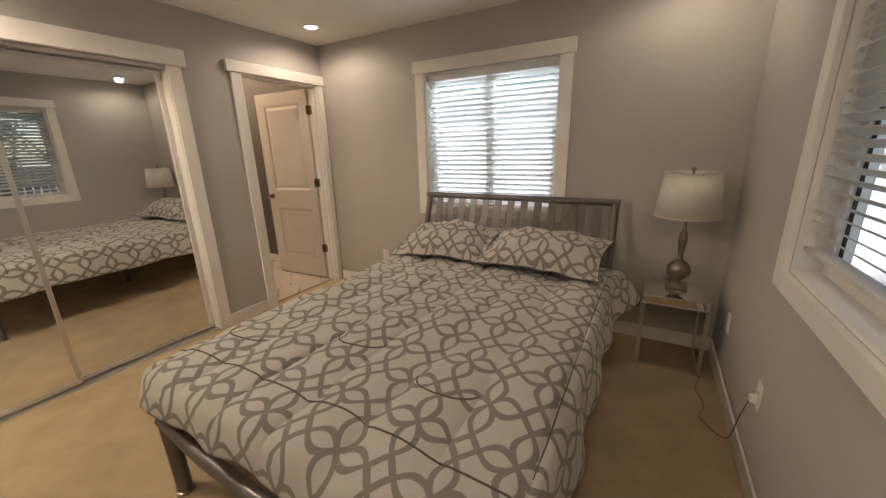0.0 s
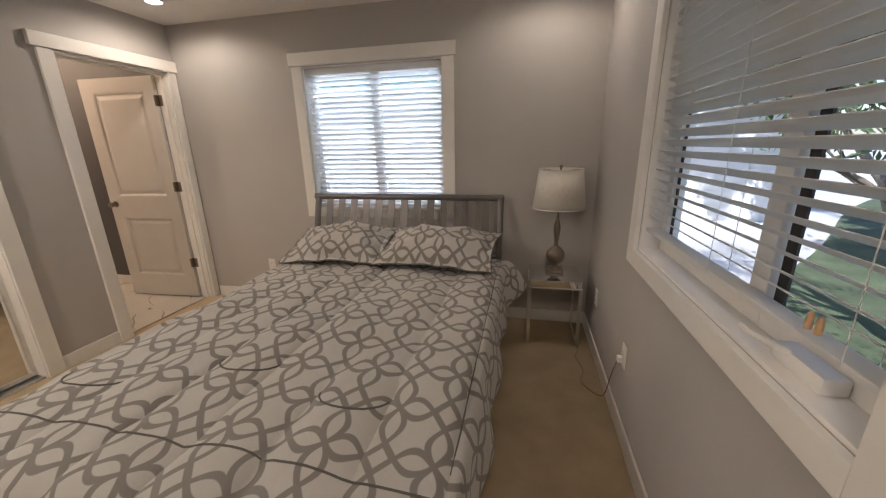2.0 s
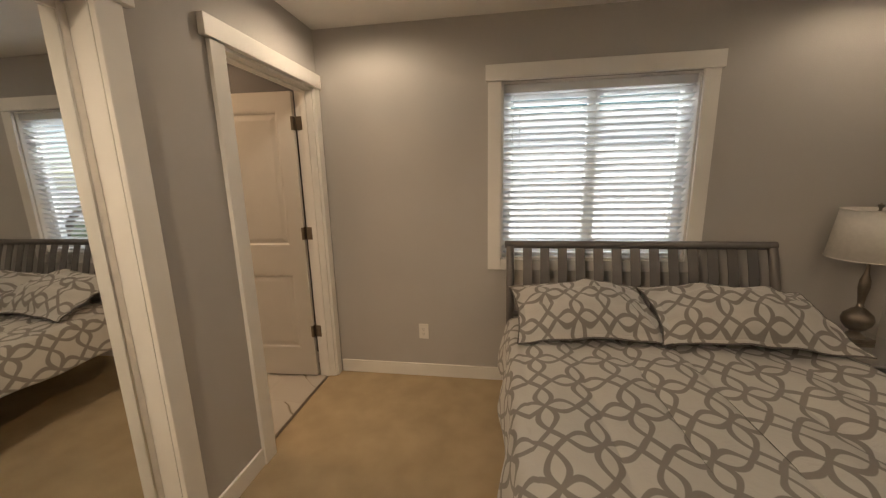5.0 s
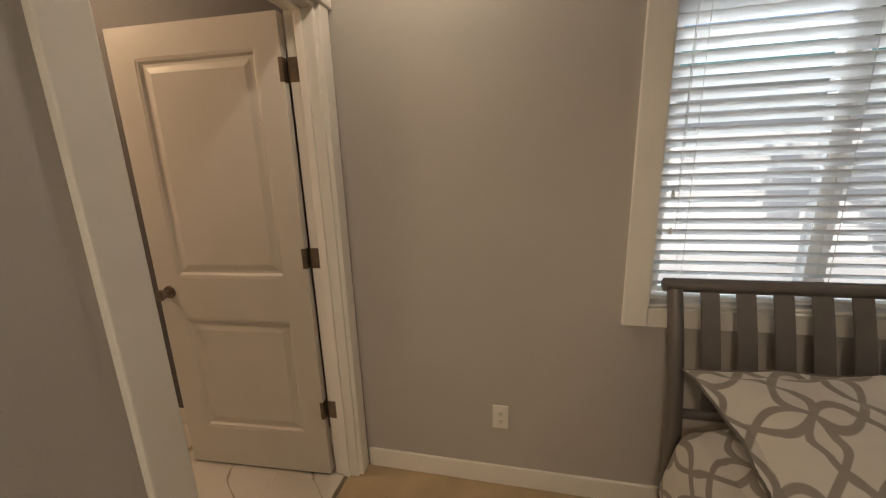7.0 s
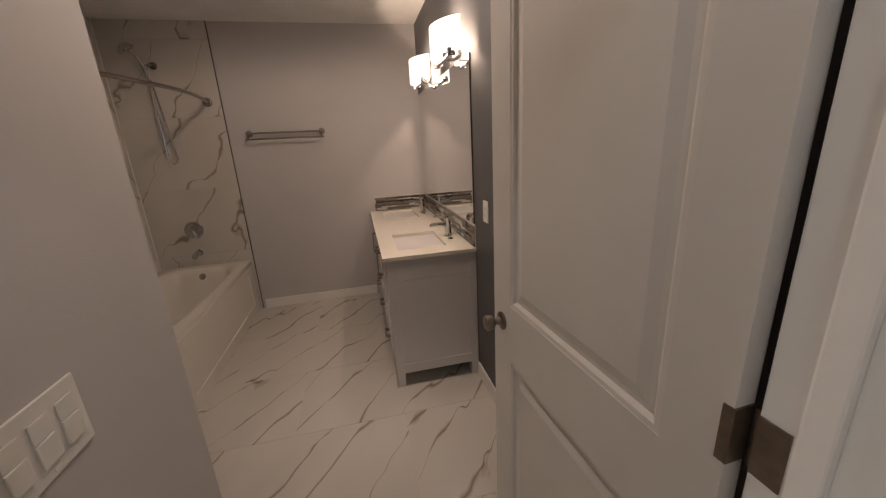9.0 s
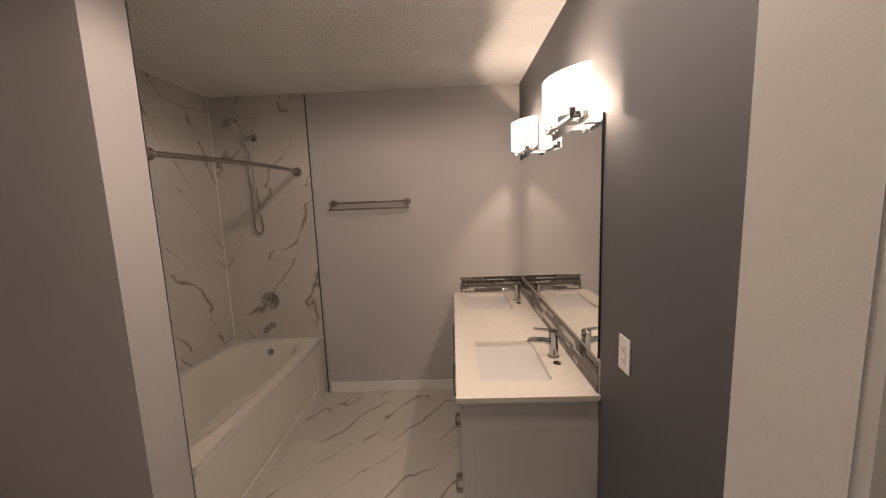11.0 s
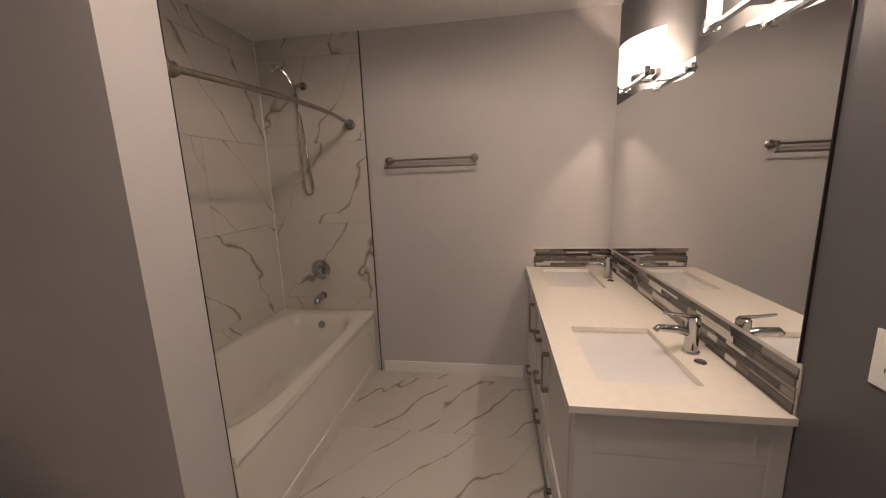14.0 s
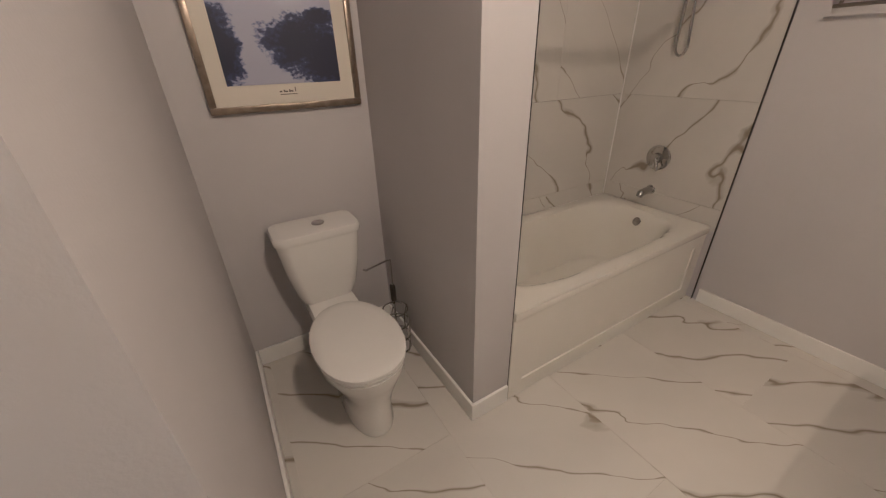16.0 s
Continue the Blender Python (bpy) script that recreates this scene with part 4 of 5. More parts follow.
rod = thing("shower_rod", "curved brushed nickel shower curtain rod", "shower rod")
rp = []
for k in range(25):
    a = k / 24
    rp.append((WT + (WX0 - WT) * a, -1.765 + 0.03 * a + 0.10 * math.sin(math.pi * a), 1.98 - 0.045 * a))
part("rod", tube(bmesh.new(), rp, 0.0125, 12), NICKEL, rod, "", True)
for x, y, z, sg in ((WT, -1.765, 1.98, 1), (WX0, -1.735, 1.935, -1)):
    part("flange", lathe(bmesh.new(), [(0.038, 0.0), (0.038, 0.010), (0.026, 0.016), (0.022, 0.04), (0.027, 0.05), (0.020, 0.065), (0.0, 0.066)], Matrix.Translation((x, y, z)) @ pose(0, 0, 0, 0, 90 * sg, 0), 24), NICKEL, rod, "", True)

rack = thing("towel_rack", "double brushed nickel towel bar on the pale wall", "towel rack", at=(XF, -1.165, 1.705))
for y in (-0.315, 0.315):
    part("post", lathe(bmesh.new(), [(0.029, 0), (0.029, 0.008), (0.014, 0.014), (0.012, 0.06), (0.018, 0.064), (0.018, 0.075), (0.0, 0.078)], Matrix.Translation((0, y, 0)) @ pose(0, 0, 0, 0, 90, 0), 20), NICKEL, rack, "", True)
    part("drop_arm", tube(bmesh.new(), [(0.055, y, 0), (0.085, y, -0.05)], 0.008, 10), NICKEL, rack, "", True)
part("bar", tube(bmesh.new(), [(0.055, -0.315, 0), (0.055, 0.315, 0)], 0.008, 10), NICKEL, rack, "", True)
part("bar", tube(bmesh.new(), [(0.088, -0.335, -0.052), (0.088, 0.335, -0.052)], 0.008, 10), NICKEL, rack, "", True)

# dark metal edge strips at the ends of the shower tile
boards("trim", "thin dark metal edge strip of the shower tile", [(XF, XF + 0.016, -1.659, -1.6545, 0.0, ZB), (WX0 - 0.004, WX0 - 0.0005, WY - 0.003, WY + 0.002, 0.0, ZB)], BLACKM, 0.001)


boards("trim", "white caulk bead in the corner of the shower tile", [(XF + 0.014, XF + 0.021, TY, TY + 0.007, 0.53, ZB), (XF + 0.014, XF + 0.020, TY + 0.007, -1.69, 0.523, 0.530), (XF + 0.021, WX0 - 0.011, TY, TY + 0.006, 0.523, 0.530)], PLATE, 0.001)


# ---- vanity ----
VX0, VX1, VY0, VY1, VH = XF + 0.004, -1.90, -0.462, YN - 0.002, 0.875


def vanity():
    v = thing("vanity_cabinet", "white shaker vanity cabinet with nickel pulls", "cabinet")
    part("body", B(VX0, VX1, VY0 + 0.02, VY1, 0.135, VH - 0.135, 0.003), VANW, v)
    part("upper_rail", B(VX0, VX1, VY0 + 0.02, VY1, VH - 0.134, VH - 0.002), VANW, v)
    for x0, x1 in ((VX1 - 0.06, VX1 + 0.001), (VX0, VX0 + 0.06)):
        part("corner_post", B(x0, x1, VY0, VY0 + 0.055, 0, VH - 0.001, 0.003), VANW, v)
        part("corner_post", B(x0, x1, VY1 - 0.05, VY1, 0, VH - 0.001, 0.003), VANW, v)
    part("end_panel_rail", B(VX1, VX1 + 0.006, VY0 + 0.055, VY1 - 0.05, 0.10, 0.165, 0.002), VANW, v)
    part("plinth_rail", B(VX0 + 0.06, VX1 - 0.06, VY0 + 0.008, VY0 + 0.03, 0.10, 0.135, 0.002), VANW, v)

    def front(name, x0, x1, z0, z1, handle):
        f = part(name, B(x0, x1, VY0 + 0.004, VY0 + 0.020, z0, z1, 0.002), VANW, v)
        s = 0.045
        for a, b_, c, d in ((x0, x0 + s, z0, z1), (x1 - s, x1, z0, z1), (x0 + s, x1 - s, z0, z0 + s), (x0 + s, x1 - s, z1 - s, z1)):
            part("frame_rail", B(a, b_, VY0 - 0.004, VY0 + 0.0045, c, d, 0.002), VANW, f)
        hx, hz, vert = handle
        L = 0.085 if vert else 0.05
        bm = bmesh.new()
        ends = ((hx, hz - L), (hx, hz + L)) if vert else ((hx - L, hz), (hx + L, hz))
        for ex, ez in ends:
            box(bm, ex - 0.009, ex + 0.009, VY0 - 0.034, VY0 - 0.004, ez - 0.009, ez + 0.009, 0.002)
        if vert:
            box(bm, hx - 0.007, hx + 0.007, VY0 - 0.038, VY0 - 0.028, hz - L, hz + L, 0.002)
        else:
            box(bm, hx - L, hx + L, VY0 - 0.038, VY0 - 0.028, hz - 0.007, hz + 0.007, 0.002)
        part("pull_handle", bm, NICKEL, f, "brushed nickel bar pull")

    a, b_, c, d = VX1 - 0.064, VX1 - 0.575, VX0 + 0.575, VX0 + 0.064
    zt, zm, zb = VH - 0.03, 0.335, 0.14
    front("door", b_ + 0.004, a, zm + 0.004, zt, (b_ + 0.05, 0.70, True))
    front("drawer", b_ + 0.004, a, zb, zm, ((a + b_) / 2, 0.24, False))
    front("door", d, c - 0.004, zm + 0.004, zt, (c - 0.05, 0.70, True))
    front("drawer", d, c - 0.004, zb, zm, ((c + d) / 2, 0.24, False))
    h = (zt - zb) / 3
    for k in range(3):
        front("drawer", c, b_, zb + k * h + 0.002, zb + (k + 1) * h - 0.002, ((c + b_) / 2, zb + (k + 0.5) * h, False))
    return v


vanity()
SINKS = [(-2.475, -2.03), (-3.52, -3.075)]
SY0, SY1 = -0.37, -0.055
bm = bmesh.new()
panel_with_holes(bm, "z", VH, 0.897, VX0, VX1 + 0.012, VY0 - 0.02, VY1, [(*s, SY0, SY1) for s in SINKS])
tagged(part("countertop", bm, QUARTZ), "cream quartz countertop with two undermount sink cutouts", "countertop")


def sink(x0, x1):
    s = thing("undermount_sink", "white rectangular undermount porcelain sink in the countertop", "sink", "bathroom sinks")
    e = 0.012

    def f(a, c):
        x, y = x0 - e + (x1 - x0 + 2 * e) * a, SY0 - e + (SY1 - SY0 + 2 * e) * c
        u, v = abs(2 * a - 1), abs(2 * c - 1)
        q = (u ** 6 + v ** 6) ** (1 / 6)
        t = min(max((1 - q) / 0.16, 0), 1)
        return Vector((x, y, VH - 0.002 - 0.13 * t * t * (3 - 2 * t) - 0.012 * (1 - q)))
    part("bowl", grid(bmesh.new(), 40, 32, f), PORC, s, "", True)
    part("drain", lathe(bmesh.new(), [(0.024, 0.0), (0.022, 0.004), (0.0, 0.003)], Matrix.Translation(((x0 + x1) / 2, (SY0 + SY1) / 2, VH - 0.142))), CHROME, s, "", True)
    return s


def faucet(x):
    f = thing("faucet", "chrome single-lever bathroom faucet on the countertop", "faucet", "bathroom faucets", at=(x, 0.012, 0.897))
    part("body", lathe(bmesh.new(), [(0.029, 0), (0.029, 0.006), (0.023, 0.009), (0.022, 0.10), (0.024, 0.105), (0.024, 0.13), (0.018, 0.136), (0.0, 0.137)], seg=24), CHROME, f, "", True)
    part("spout", tube(bmesh.new(), [(0, 0, 0.075), (0, -0.05, 0.088), (0, -0.115, 0.092), (0, -0.125, 0.080)], [0.017, 0.015, 0.013, 0.012], 12), CHROME, f, "", True)
    part("lever", tube(bmesh.new(), [(0, 0.015, 0.137), (0, -0.04, 0.142), (0, -0.10, 0.150)], [0.013, 0.012, 0.009], 10, 0.5), CHROME, f, "", True)
    part("hole_cover", lathe(bmesh.new(), [(0.020, 0.0), (0.018, 0.004), (0.010, 0.003), (0.0, 0.003)], Matrix.Translation((0.075, -0.003, 0))), CHROME, f, "", True)
    return f


for x0, x1 in SINKS:
    sink(x0, x1)
for x in (-2.262, -3.30):
    faucet(x)

wall_mirror = thing("vanity_mirror", "large frameless wall mirror above the vanity backsplash", "mirror")
part("mirror_glass", B(XF + 0.004, -1.915, YN - 0.007, YN - 0.001, 1.045, 1.995), MIRROR, wall_mirror)
part("mirror_edge", B(-1.9149, -1.911, YN - 0.008, YN - 0.001, 1.043, 1.996), BLACKM, wall_mirror, "dark mirror edge")


# ---- sconces ----
def sconce(x):
    s = thing("wall_sconce", "lit wall sconce with curved alabaster glass and chrome bar", "wall light", "sconces over the mirror", at=(x, YN, 0))
    part("back_plate", B(-0.055, 0.055, -0.022, -0.0005, 2.02, 2.16, 0.004), CHROME, s)
    part("bar", B(-0.22, 0.22, -0.105, -0.085, 1.993, 2.008, 0.003), CHROME, s)
    part("arm", B(-0.02, 0.02, -0.09, -0.02, 2.0, 2.012, 0.002), CHROME, s)
    bm = bmesh.new()

    def f(a, c):
        u = 2 * a - 1
        return Vector((0.215 * u, -0.045 - 0.115 * (1 - u * u) ** 0.8, 2.012 + 0.17 * c))
    grid(bm, 28, 6, f)
    sh = part("glass_shade", bm, SHADEGLOW, s, "curved glowing alabaster glass", True)
    so = sh.modifiers.new("thickness", 'SOLIDIFY')
    so.thickness, so.offset = 0.006, 1
    for u in (-0.18, 0.18):
        part("clip", B(u - 0.005, u + 0.005, -0.115, -0.07, 1.99, 2.03, 0.002), CHROME, s)
    return s


for sx in SCONCES:
    sconce(sx)


# ---- toilet ----
def oval(cx, cy, rx, ry, z, n=36, back=0.0):
    pts = []
    for k in range(n):
        a = 2 * math.pi * k / n
        c, s_ = math.cos(a), math.sin(a)
        ex = 2 / 2.3
        px = math.copysign(abs(c) ** ex, c) * rx
        py = math.copysign(abs(s_) ** ex, s_) * ry
        if s_ < 0 and back:
            px *= 1 - back * (-s_)
        pts.append(Vector((cx + px, cy + py, z)))
    return pts


def toilet():
    cx = -1.395
    t = thing("toilet", "white two-piece dual-flush toilet with closed lid", "toilet")
    prof = [(0.0, 0.105, 0.235, -2.085), (0.02, 0.108, 0.24, -2.085), (0.12, 0.103, 0.232, -2.08), (0.22, 0.118, 0.238, -2.065), (0.31, 0.155, 0.255, -2.05), (0.37, 0.180, 0.272, -2.045), (0.40, 0.184, 0.276, -2.045)]
    part("bowl", loft(bmesh.new(), [oval(cx, y, rx, ry, z) for z, rx, ry, y in prof]), PORC, t, "", True)
    part("seat", loft(bmesh.new(), [oval(cx, -2.04, r, ry, z, 36, 0.12) for z, r, ry in ((0.401, 0.178, 0.262), (0.405, 0.186, 0.27), (0.418, 0.188, 0.272), (0.421, 0.184, 0.268))]), PORC, t, "", True)
    part("lid", loft(bmesh.new(), [oval(cx, -2.04, r, ry, z, 36, 0.12) for z, r, ry in ((0.424, 0.184, 0.268), (0.428, 0.190, 0.275), (0.440, 0.189, 0.274), (0.447, 0.180, 0.264), (0.451, 0.14, 0.21), (0.452, 0.06, 0.1))]), PORC, t, "", True)

    def rr(x, y, hx, hy, z, n=8):
        r = 0.05
        pts = []
        for sx, sy, a0 in ((1, 1, 0), (-1, 1, 90), (-1, -1, 180), (1, -1, 270)):
            for k in range(n):
                a = radians(a0 + 90 * k / (n - 1))
                pts.append(Vector((x + sx * (hx - r) + r * math.cos(a), y + sy * (hy - r) + r * math.sin(a), z)))
        return pts
    part("tank", loft(bmesh.new(), [rr(cx, -2.50, hx, hy, z) for z, hx, hy in ((0.41, 0.130, 0.085), (0.46, 0.150, 0.095), (0.60, 0.178, 0.102), (0.755, 0.195, 0.107))]), PORC, t, "", True)
    part("tank_lid", loft(bmesh.new(), [rr(cx, -2.495, hx, hy, z) for z, hx, hy in ((0.757, 0.198, 0.110), (0.765, 0.203, 0.114), (0.79, 0.203, 0.114), (0.80, 0.197, 0.108), (0.803, 0.17, 0.085))]), PORC, t, "", True)
    part("flush_button", lathe(bmesh.new(), [(0.030, 0.0), (0.030, 0.005), (0.026, 0.007), (0.0, 0.006)], Matrix.Translation((cx - 0.02, -2.49, 0.803))), CHROME, t, "chrome dual flush button", True)
    part("neck", B(cx - 0.12, cx + 0.12, -2.56, -2.25, 0.30, 0.41, 0.03), PORC, t, "", True)
    return t


toilet()


# ---- toilet paper stand ----
tp = thing("toilet_paper_stand", "chrome wire toilet paper stand with reserve basket", "paper stand", at=(-1.70, -2.33, 0))
part("pole", tube(bmesh.new(), [(0, 0, 0.0), (0, 0, 0.56), (0, 0.0, 0.585)], 0.006, 10), CHROME, tp, "", True)
part("arm", tube(bmesh.new(), [(0, 0, 0.575), (0.015, 0, 0.585), (0.14, 0.02, 0.575), (0.15, 0.02, 0.585)], 0.005, 8), CHROME, tp, "", True)
for z, r in ((0.005, 0.072), (0.09, 0.075), (0.18, 0.075), (0.27, 0.07)):
    part("ring", tube(bmesh.new(), [(r * math.cos(a), r * math.sin(a), z) for a in [2 * math.pi * k / 28 for k in range(29)]], 0.0045, 6), CHROME, tp, "", True)
for k in range(6):
    a = 2 * math.pi * k / 6
    part("wire", tube(bmesh.new(), [(0.075 * math.cos(a + 0.5 * math.sin(3 * z)), 0.075 * math.sin(a + 0.5 * math.sin(3 * z)), z * 0.27) for z in [j / 8 for j in range(9)]], 0.004, 6), CHROME, tp, "", True)
part("grip", B(-0.012, 0.012, -0.014, 0.014, 0.33, 0.43, 0.005), SLOT, tp, "black plastic clip")

# ---- framed picture ----
PX0, PX1, PZ0, PZ1 = -1.745, -1.110, 1.308, 1.83


def painting_material():
    m = bpy.data.materials.new("river_landscape_print")
    m.use_nodes = True
    nt = m.node_tree
    b = nt.nodes["Principled BSDF"]
    b.inputs["Roughness"].default_value = 0.5
    b.inputs["Coat Weight"].default_value, b.inputs["Coat Roughness"].default_value = 1.0, 0.02
    tc = nt.nodes.new("ShaderNodeTexCoord")
    sep = nt.nodes.new("ShaderNodeSeparateXYZ")
    nt.links.new(tc.outputs["Generated"], sep.inputs[0])
    n1, n2 = nt.nodes.new("ShaderNodeTexNoise"), nt.nodes.new("ShaderNodeTexNoise")
    n1.inputs["Scale"].default_value, n1.inputs["Detail"].default_value = 5.0, 9
    n2.inputs["Scale"].default_value, n2.inputs["Detail"].default_value = 24.0, 7
    for n in (n1, n2):
        nt.links.new(tc.outputs["Generated"], n.inputs["Vector"])

    def op(kind, a, c):
        n = nt.nodes.new("ShaderNodeMath")
        n.operation = kind
        for i, v in enumerate((a, c)):
            if isinstance(v, (int, float)):
                n.inputs[i].default_value = v
            else:
                nt.links.new(v, n.inputs[i])
        return n.outputs[0]

    def blob(cx, cz, rx, rz):
        dx = op('DIVIDE', op('SUBTRACT', sep.outputs[0], cx), rx)
        dz = op('DIVIDE', op('SUBTRACT', sep.outputs[2], cz), rz)
        return op('SUBTRACT', 1.0, op('ADD', op('MULTIPLY', dx, dx), op('MULTIPLY', dz, dz)))
    trees = op('MAXIMUM', op('MAXIMUM', blob(0.34, 0.45, 0.34, 0.34), blob(0.12, 0.30, 0.36, 0.40)), op('MAXIMUM', blob(1.0, 0.40, 0.20, 0.50), blob(0.12, 0.73, 0.16, 0.1)))
    v = op('ADD', op('MULTIPLY', trees, 0.85), op('MULTIPLY', op('SUBTRACT', n1.outputs[0], 0.5), 1.3))
    v = op('ADD', v, op('MULTIPLY', op('SUBTRACT', n2.outputs[0], 0.5), 1.1))
    r = nt.nodes.new("ShaderNodeValToRGB")
    e = r.color_ramp.elements
    e[0].position, e[0].color = 0.0, (0.42, 0.42, 0.52, 1)
    e[1].position, e[1].color = 0.55, (0.012, 0.016, 0.05, 1)
    k = e.new(0.16)
    k.color = (0.22, 0.24, 0.38, 1)
    k = e.new(0.26)
    k.color = (0.035, 0.045, 0.12, 1)
    nt.links.new(v, r.inputs[0])
    nt.links.new(r.outputs[0], b.inputs["Base Color"])
    return m


pic = thing("framed_picture", "blue river landscape print in an antique silver frame", "picture")
fw = 0.028
for a, b_, c, d in ((PX0, PX1, PZ0, PZ0 + fw), (PX0, PX1, PZ1 - fw, PZ1), (PX0, PX0 + fw, PZ0 + fw, PZ1 - fw), (PX1 - fw, PX1, PZ0 + fw, PZ1 - fw)):
    fr = part("frame", B(a, b_, YT + 0.001, YT + 0.026, c, d, 0.006), SILVER, pic, "", True)
part("mat_board", B(PX0 + fw, PX1 - fw, YT + 0.001, YT + 0.012, PZ0 + fw, PZ1 - fw), MATBOARD, pic, "cream mat board")
part("print", B(PX0 + 0.085, PX1 - 0.085, YT + 0.0122, YT + 0.0135, PZ0 + 0.105, PZ1 - 0.075), painting_material(), pic, "blue-violet river and trees")
for k, (w, h) in enumerate(((0.004, 0.018), (0.010, 0.006), (0.006, 0.010), (0.012, 0.005), (0.005, 0.010), (0.011, 0.006))):
    x = -1.428 - 0.058 / 2 + k * 0.0115
    part("lettering", B(x, x + w, YT + 0.0122, YT + 0.0126, PZ0 + 0.072, PZ0 + 0.072 + h), INK, pic)
part("lettering", B(-1.462, -1.39, YT + 0.0122, YT + 0.0126, PZ0 + 0.062, PZ0 + 0.065), INK, pic)


# ---- outdoors ----
def ground():
    bm = bmesh.new()
    grid(bm, 40, 40, lambda a, c: Vector((-150 + 300 * a, -150 + 300 * c, -0.45)))
    return structure("ground", bm, CONCRETE, "pale sunlit concrete and gravel around the house")


ground()
def lawn_at(a, c):
    y = -9 + 23 * c
    return Vector((3.9 + 0.9 * max(0.0, y) + 8.0 * a + 0.25 * math.sin(c * 14), y, -0.44 + 0.004 * math.sin(a * 9 + c * 31)))


# grass spread wide, its dark green also standing in for tree shade
structure("lawn", grid(bmesh.new(), 16, 30, lawn_at), LAWN, "patchy green lawn beside the house")
house = thing("neighbour_house", "white-sided neighbouring house with dark roof in sunlight", "house")
wall_n = part("wall", B(-4, 9, 7.0, 7.3, -0.45, 2.9), SIDING, house)
for k in range(19):
    part("siding_board", B(-4, 9, 6.985, 7.001, -0.40 + k * 0.172, -0.40 + k * 0.172 + 0.155, 0), SIDING, wall_n)
part("roof", loft(bmesh.new(), [[Vector((x, 6.4, 2.85)), Vector((x, 10.0, 4.6)), Vector((x, 10.0, 4.7)), Vector((x, 6.4, 2.95))] for x in (-4.5, 9.5)]), TEALROOF, house)


def tree(x, y, h, seed, lean, leaves=9, size=1.0):
    rnd = random.Random(seed)
    t = thing("tree", "bare-branched grey garden tree with sparse leaves", "tree", "garden trees", at=(x, y, -0.45))
    bm, tips = bmesh.new(), []

    def limb(p, d, length, r, depth):
        pts, rs = [p], [r]
        q, dd = p.copy(), d.copy()
        for i in range(5):
            dd = (dd + Vector((rnd.uniform(-1, 1), rnd.uniform(-1, 1), rnd.uniform(-0.5, 0.8))) * 0.22).normalized()
            q = q + dd * length / 5
            pts.append(q.copy())
            rs.append(max(0.004, r * (1 - 0.13 * (i + 1))))
        tube(bm, pts, rs, 8 if depth < 2 else 5)
        if depth >= 3:
            tips.extend(pts[2:])
            return
        for k in range(4 if depth else 5):
            s = rnd.randint(2, 5)
            nd = (dd + Vector((rnd.uniform(-1, 1), rnd.uniform(-1, 1), rnd.uniform(-0.2, 0.9)))).normalized()
            limb(pts[s], nd, length * rnd.uniform(0.5, 0.75), rs[s] * 0.62, depth + 1)
    limb(Vector((0, 0, 0)), Vector(lean).normalized(), h * 0.45, 0.11, 0)
    part("trunk", bm, BARK, t, "", True)
    bm = bmesh.new()
    for p in tips:
        for _ in range(leaves):
            c = p + Vector((rnd.gauss(0, 0.12), rnd.gauss(0, 0.12), rnd.gauss(0, 0.12)))
            m = Euler((rnd.uniform(0, 6), rnd.uniform(0, 6), rnd.uniform(0, 6))).to_matrix()
            vs = [bm.verts.new(c + m @ Vector(v) * size) for v in ((-0.045, 0, 0), (0, -0.018, 0.006), (0.05, 0, 0), (0, 0.018, 0.006))]
            bm.faces.new(vs)
    part("crown", bm, LEAF, t, "small green leaves")
    return t


tree(5.3, -0.7, 4.2, 3, (0.25, -0.6, 1))
tree(6.6, 0.9, 4.8, 5, (-0.2, -0.3, 1))
tree(8.2, -1.6, 5.0, 9, (0.1, 0.4, 1))
for ty, ts in ((-4.5, 21), (-2.2, 22), (0.2, 23), (2.6, 24), (4.8, 25)):
    tree(9.6 + 0.4 * math.sin(ts * 3.0), ty, 6.5, ts, (0.0, 0.1, 1), 30, 2.6)
fence = thing("garden_fence", "weathered board fence behind the garden trees", "fence")
first = mesh_of("board", B(0, 0.03, -0.07, 0.07, -0.45, 1.25, 0.004), OLDWOOD)
for k in range(60):
    s = new("board", first)
    s.location = (11.0, -6 + k * 0.155, 0.01 * math.sin(k * 1.7))
    s.parent = fence


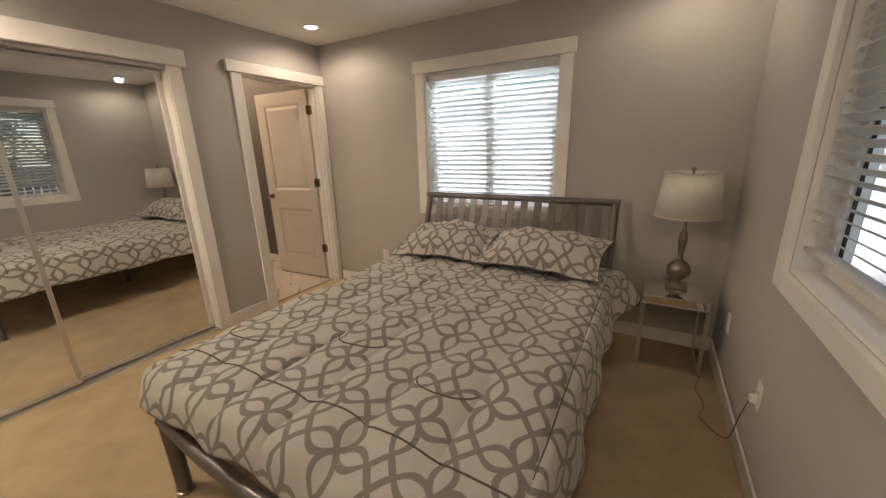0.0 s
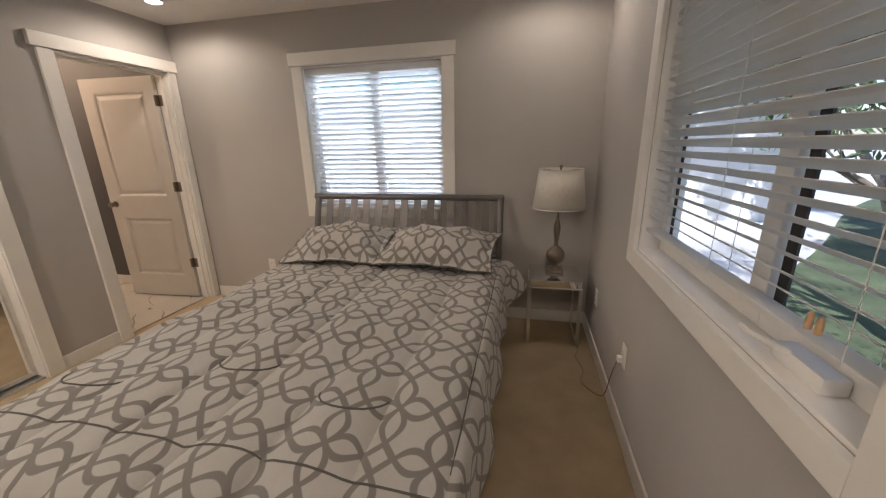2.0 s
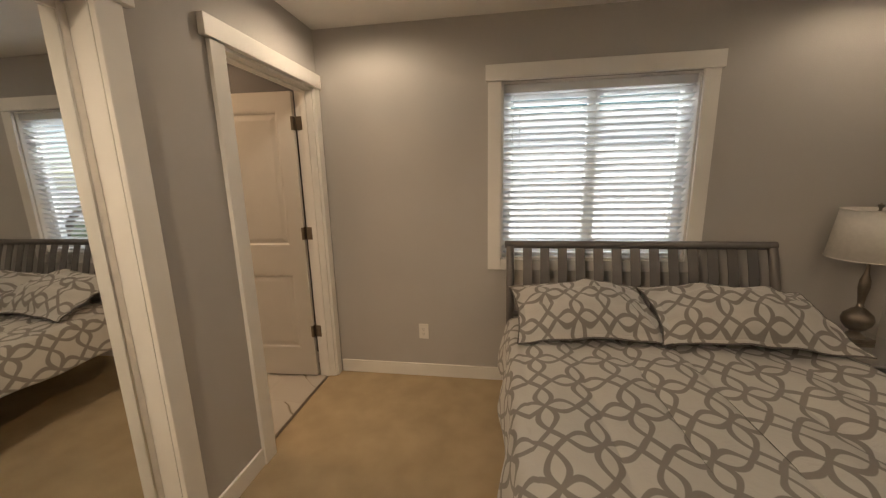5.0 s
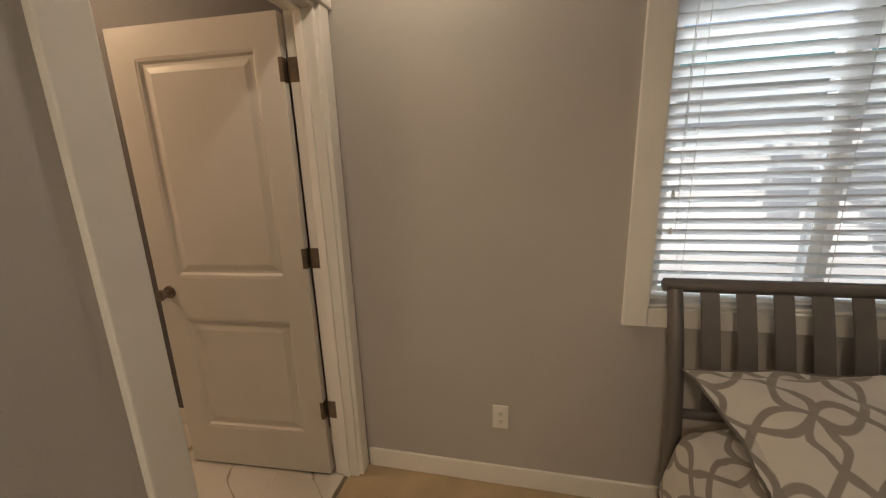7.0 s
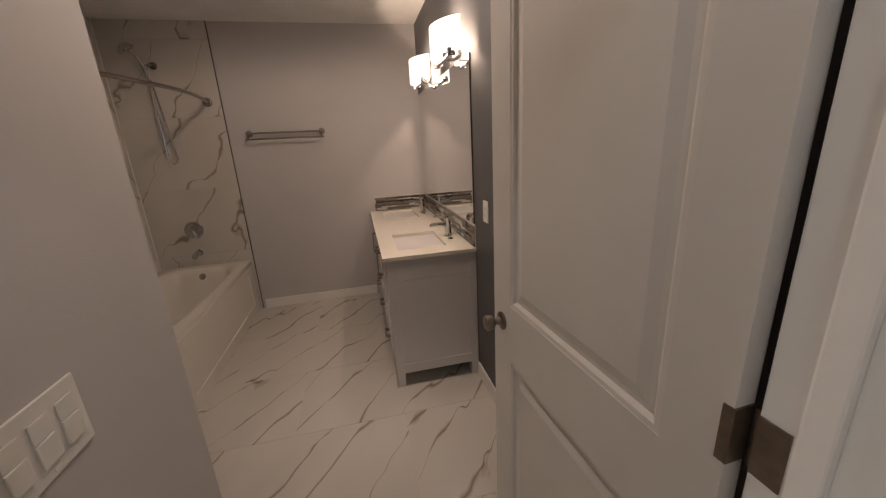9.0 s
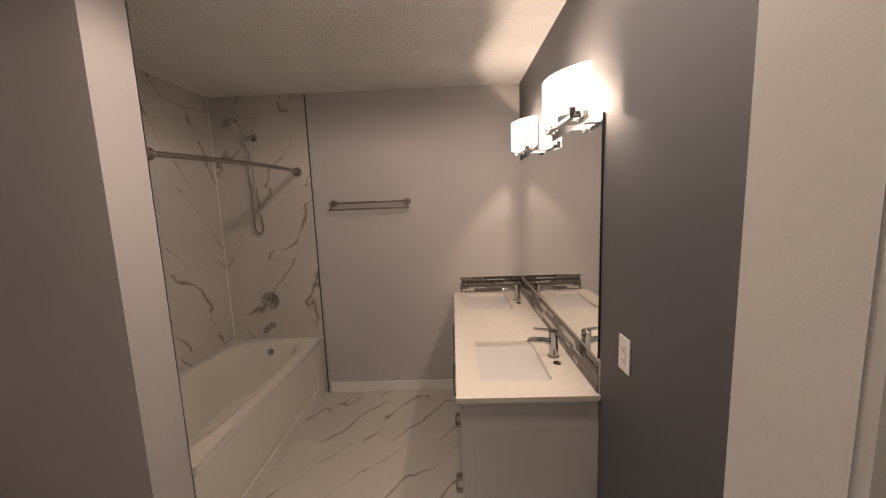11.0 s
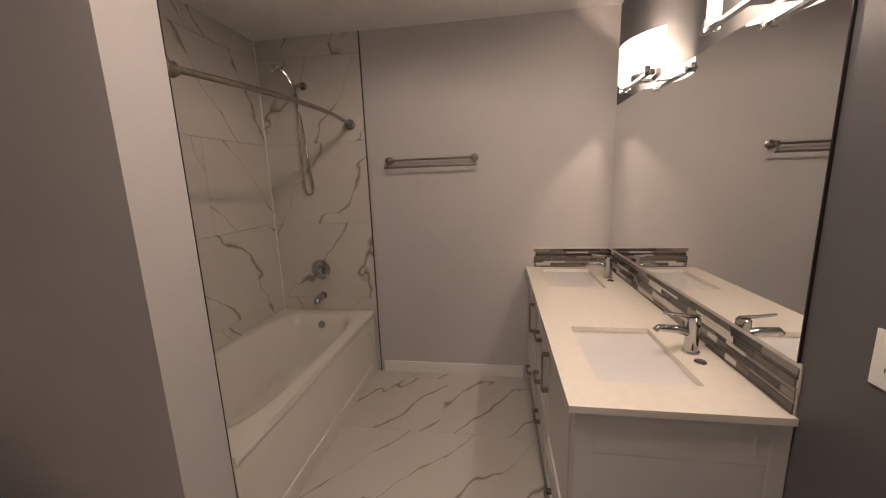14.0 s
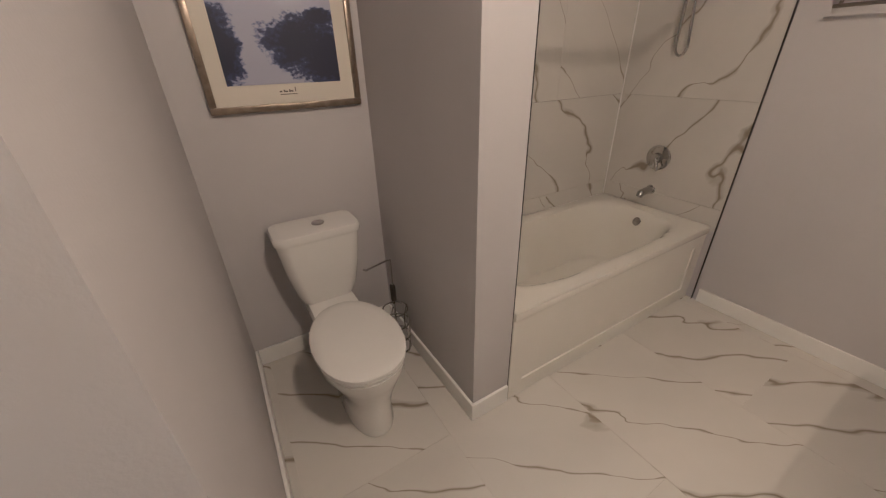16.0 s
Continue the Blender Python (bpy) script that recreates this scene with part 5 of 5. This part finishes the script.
# ---- tiles ----
def tiles():
    mesh = {}

    def tile(parent, name, material, x0, x1, y0, y1, z0, z1):
        key = (name, round(x1 - x0, 3), round(y1 - y0, 3), round(z1 - z0, 3))
        if key not in mesh:
            mesh[key] = mesh_of(name, B(0, x1 - x0, 0, y1 - y0, 0, z1 - z0, 0.0006), material)
        o = new(name, mesh[key])
        o.location = (x0, y0, z0)
        o.parent = parent
        return o
    g = 0.0008
    # floor: columns 0.62 wide with staggered 1.24 m tiles
    cols = [XF, -3.51, -2.89, -2.27, -1.65, -1.03, -0.41, -0.064]
    for k, (a, b_) in enumerate(zip(cols, cols[1:])):
        joints = [YT] + [y for y in ([-2.31, -1.07] if k % 2 else [-1.69, -0.45])] + [YN]
        for c, d in zip(joints, joints[1:]):
            tile(bath_floor, "tile", FLOORT, a + g, b_ - g, c + g, d - g, -0.012, 0.0)
    # shower surround: large panels in rows
    rows = [0.50, 0.64, 1.25, 1.86, 2.47, ZB]
    for k, (c, d) in enumerate(zip(rows, rows[1:])):
        tile(tub_tiles, "wall_tile", WALLT, XF + 0.004, XF + 0.014, TY + g, -1.66, c + g, d - g)
        cut = -2.36 if k % 2 else -2.95
        for a, b_ in ((XF + 0.015, cut), (cut, WX0 - 0.011)):
            tile(tub_tiles, "wall_tile", WALLT, a + g, b_ - g, TY - 0.011, TY, c + g, d - g)
        tile(tub_tiles, "wall_tile", WALLT, WX0 - 0.010, WX0 - 0.0005, TY + g, WY - 0.004, c + g, d - g)


tiles()


def mosaic(material_list):
    rnd = random.Random(7)
    sp = tagged(thing("backsplash", "glass and stone strip mosaic backsplash in grey and white", "backsplash"), kind="structure")
    part("grout_bed", B(XF + 0.003, -1.90, YN - 0.006, YN - 0.0005, 0.8975, 1.044), GROUT, sp)
    part("grout_bed", B(XF + 0.0005, XF + 0.006, -0.43, YN - 0.0065, 0.8975, 1.044), GROUT, sp)
    meshes = {}
    heights = [0.010, 0.022, 0.010, 0.022, 0.014, 0.022, 0.010, 0.022]
    for run, (s, e) in enumerate(((0.0, 1.69), (0.0, 0.515))):
        z = 0.899
        for h in heights:
            a = -rnd.uniform(0, 0.1)
            while a < e:
                L = rnd.choice((0.06, 0.10, 0.15, 0.20)) if h > 0.012 else rnd.choice((0.15, 0.22, 0.30))
                p, q = max(a, s), min(a + L - 0.002, e)
                a += L
                if q - p < 0.01:
                    continue
                m = rnd.choice(material_list)
                key = (round(q - p, 3), h, m.name, run)
                if key not in meshes:
                    bm = B(0, q - p, -0.005, 0, 0, h - 0.0018) if run == 0 else B(0, 0.005, 0, q - p, 0, h - 0.0018)
                    meshes[key] = mesh_of("mosaic_strip", bm, m)
                o = new("mosaic_strip", meshes[key])
                o.location = (-1.903 - q, YN - 0.006, z) if run == 0 else (XF + 0.006, YN - 0.012 - q, z)
                o.parent = sp
            z += h + 0.0004
    return sp


MOS = [mat("dark_grey_glass_strip", (0.075, 0.07, 0.065), 0.12, var=0.2), mat("brown_stone_strip", (0.13, 0.11, 0.09), 0.5, var=0.2),
       mat("grey_stone_strip", (0.22, 0.20, 0.18), 0.5, var=0.2), mat("charcoal_glass_strip", (0.05, 0.047, 0.045), 0.1, var=0.2), mat("white_glass_strip", (0.62, 0.60, 0.56), 0.15)]
mosaic(MOS)
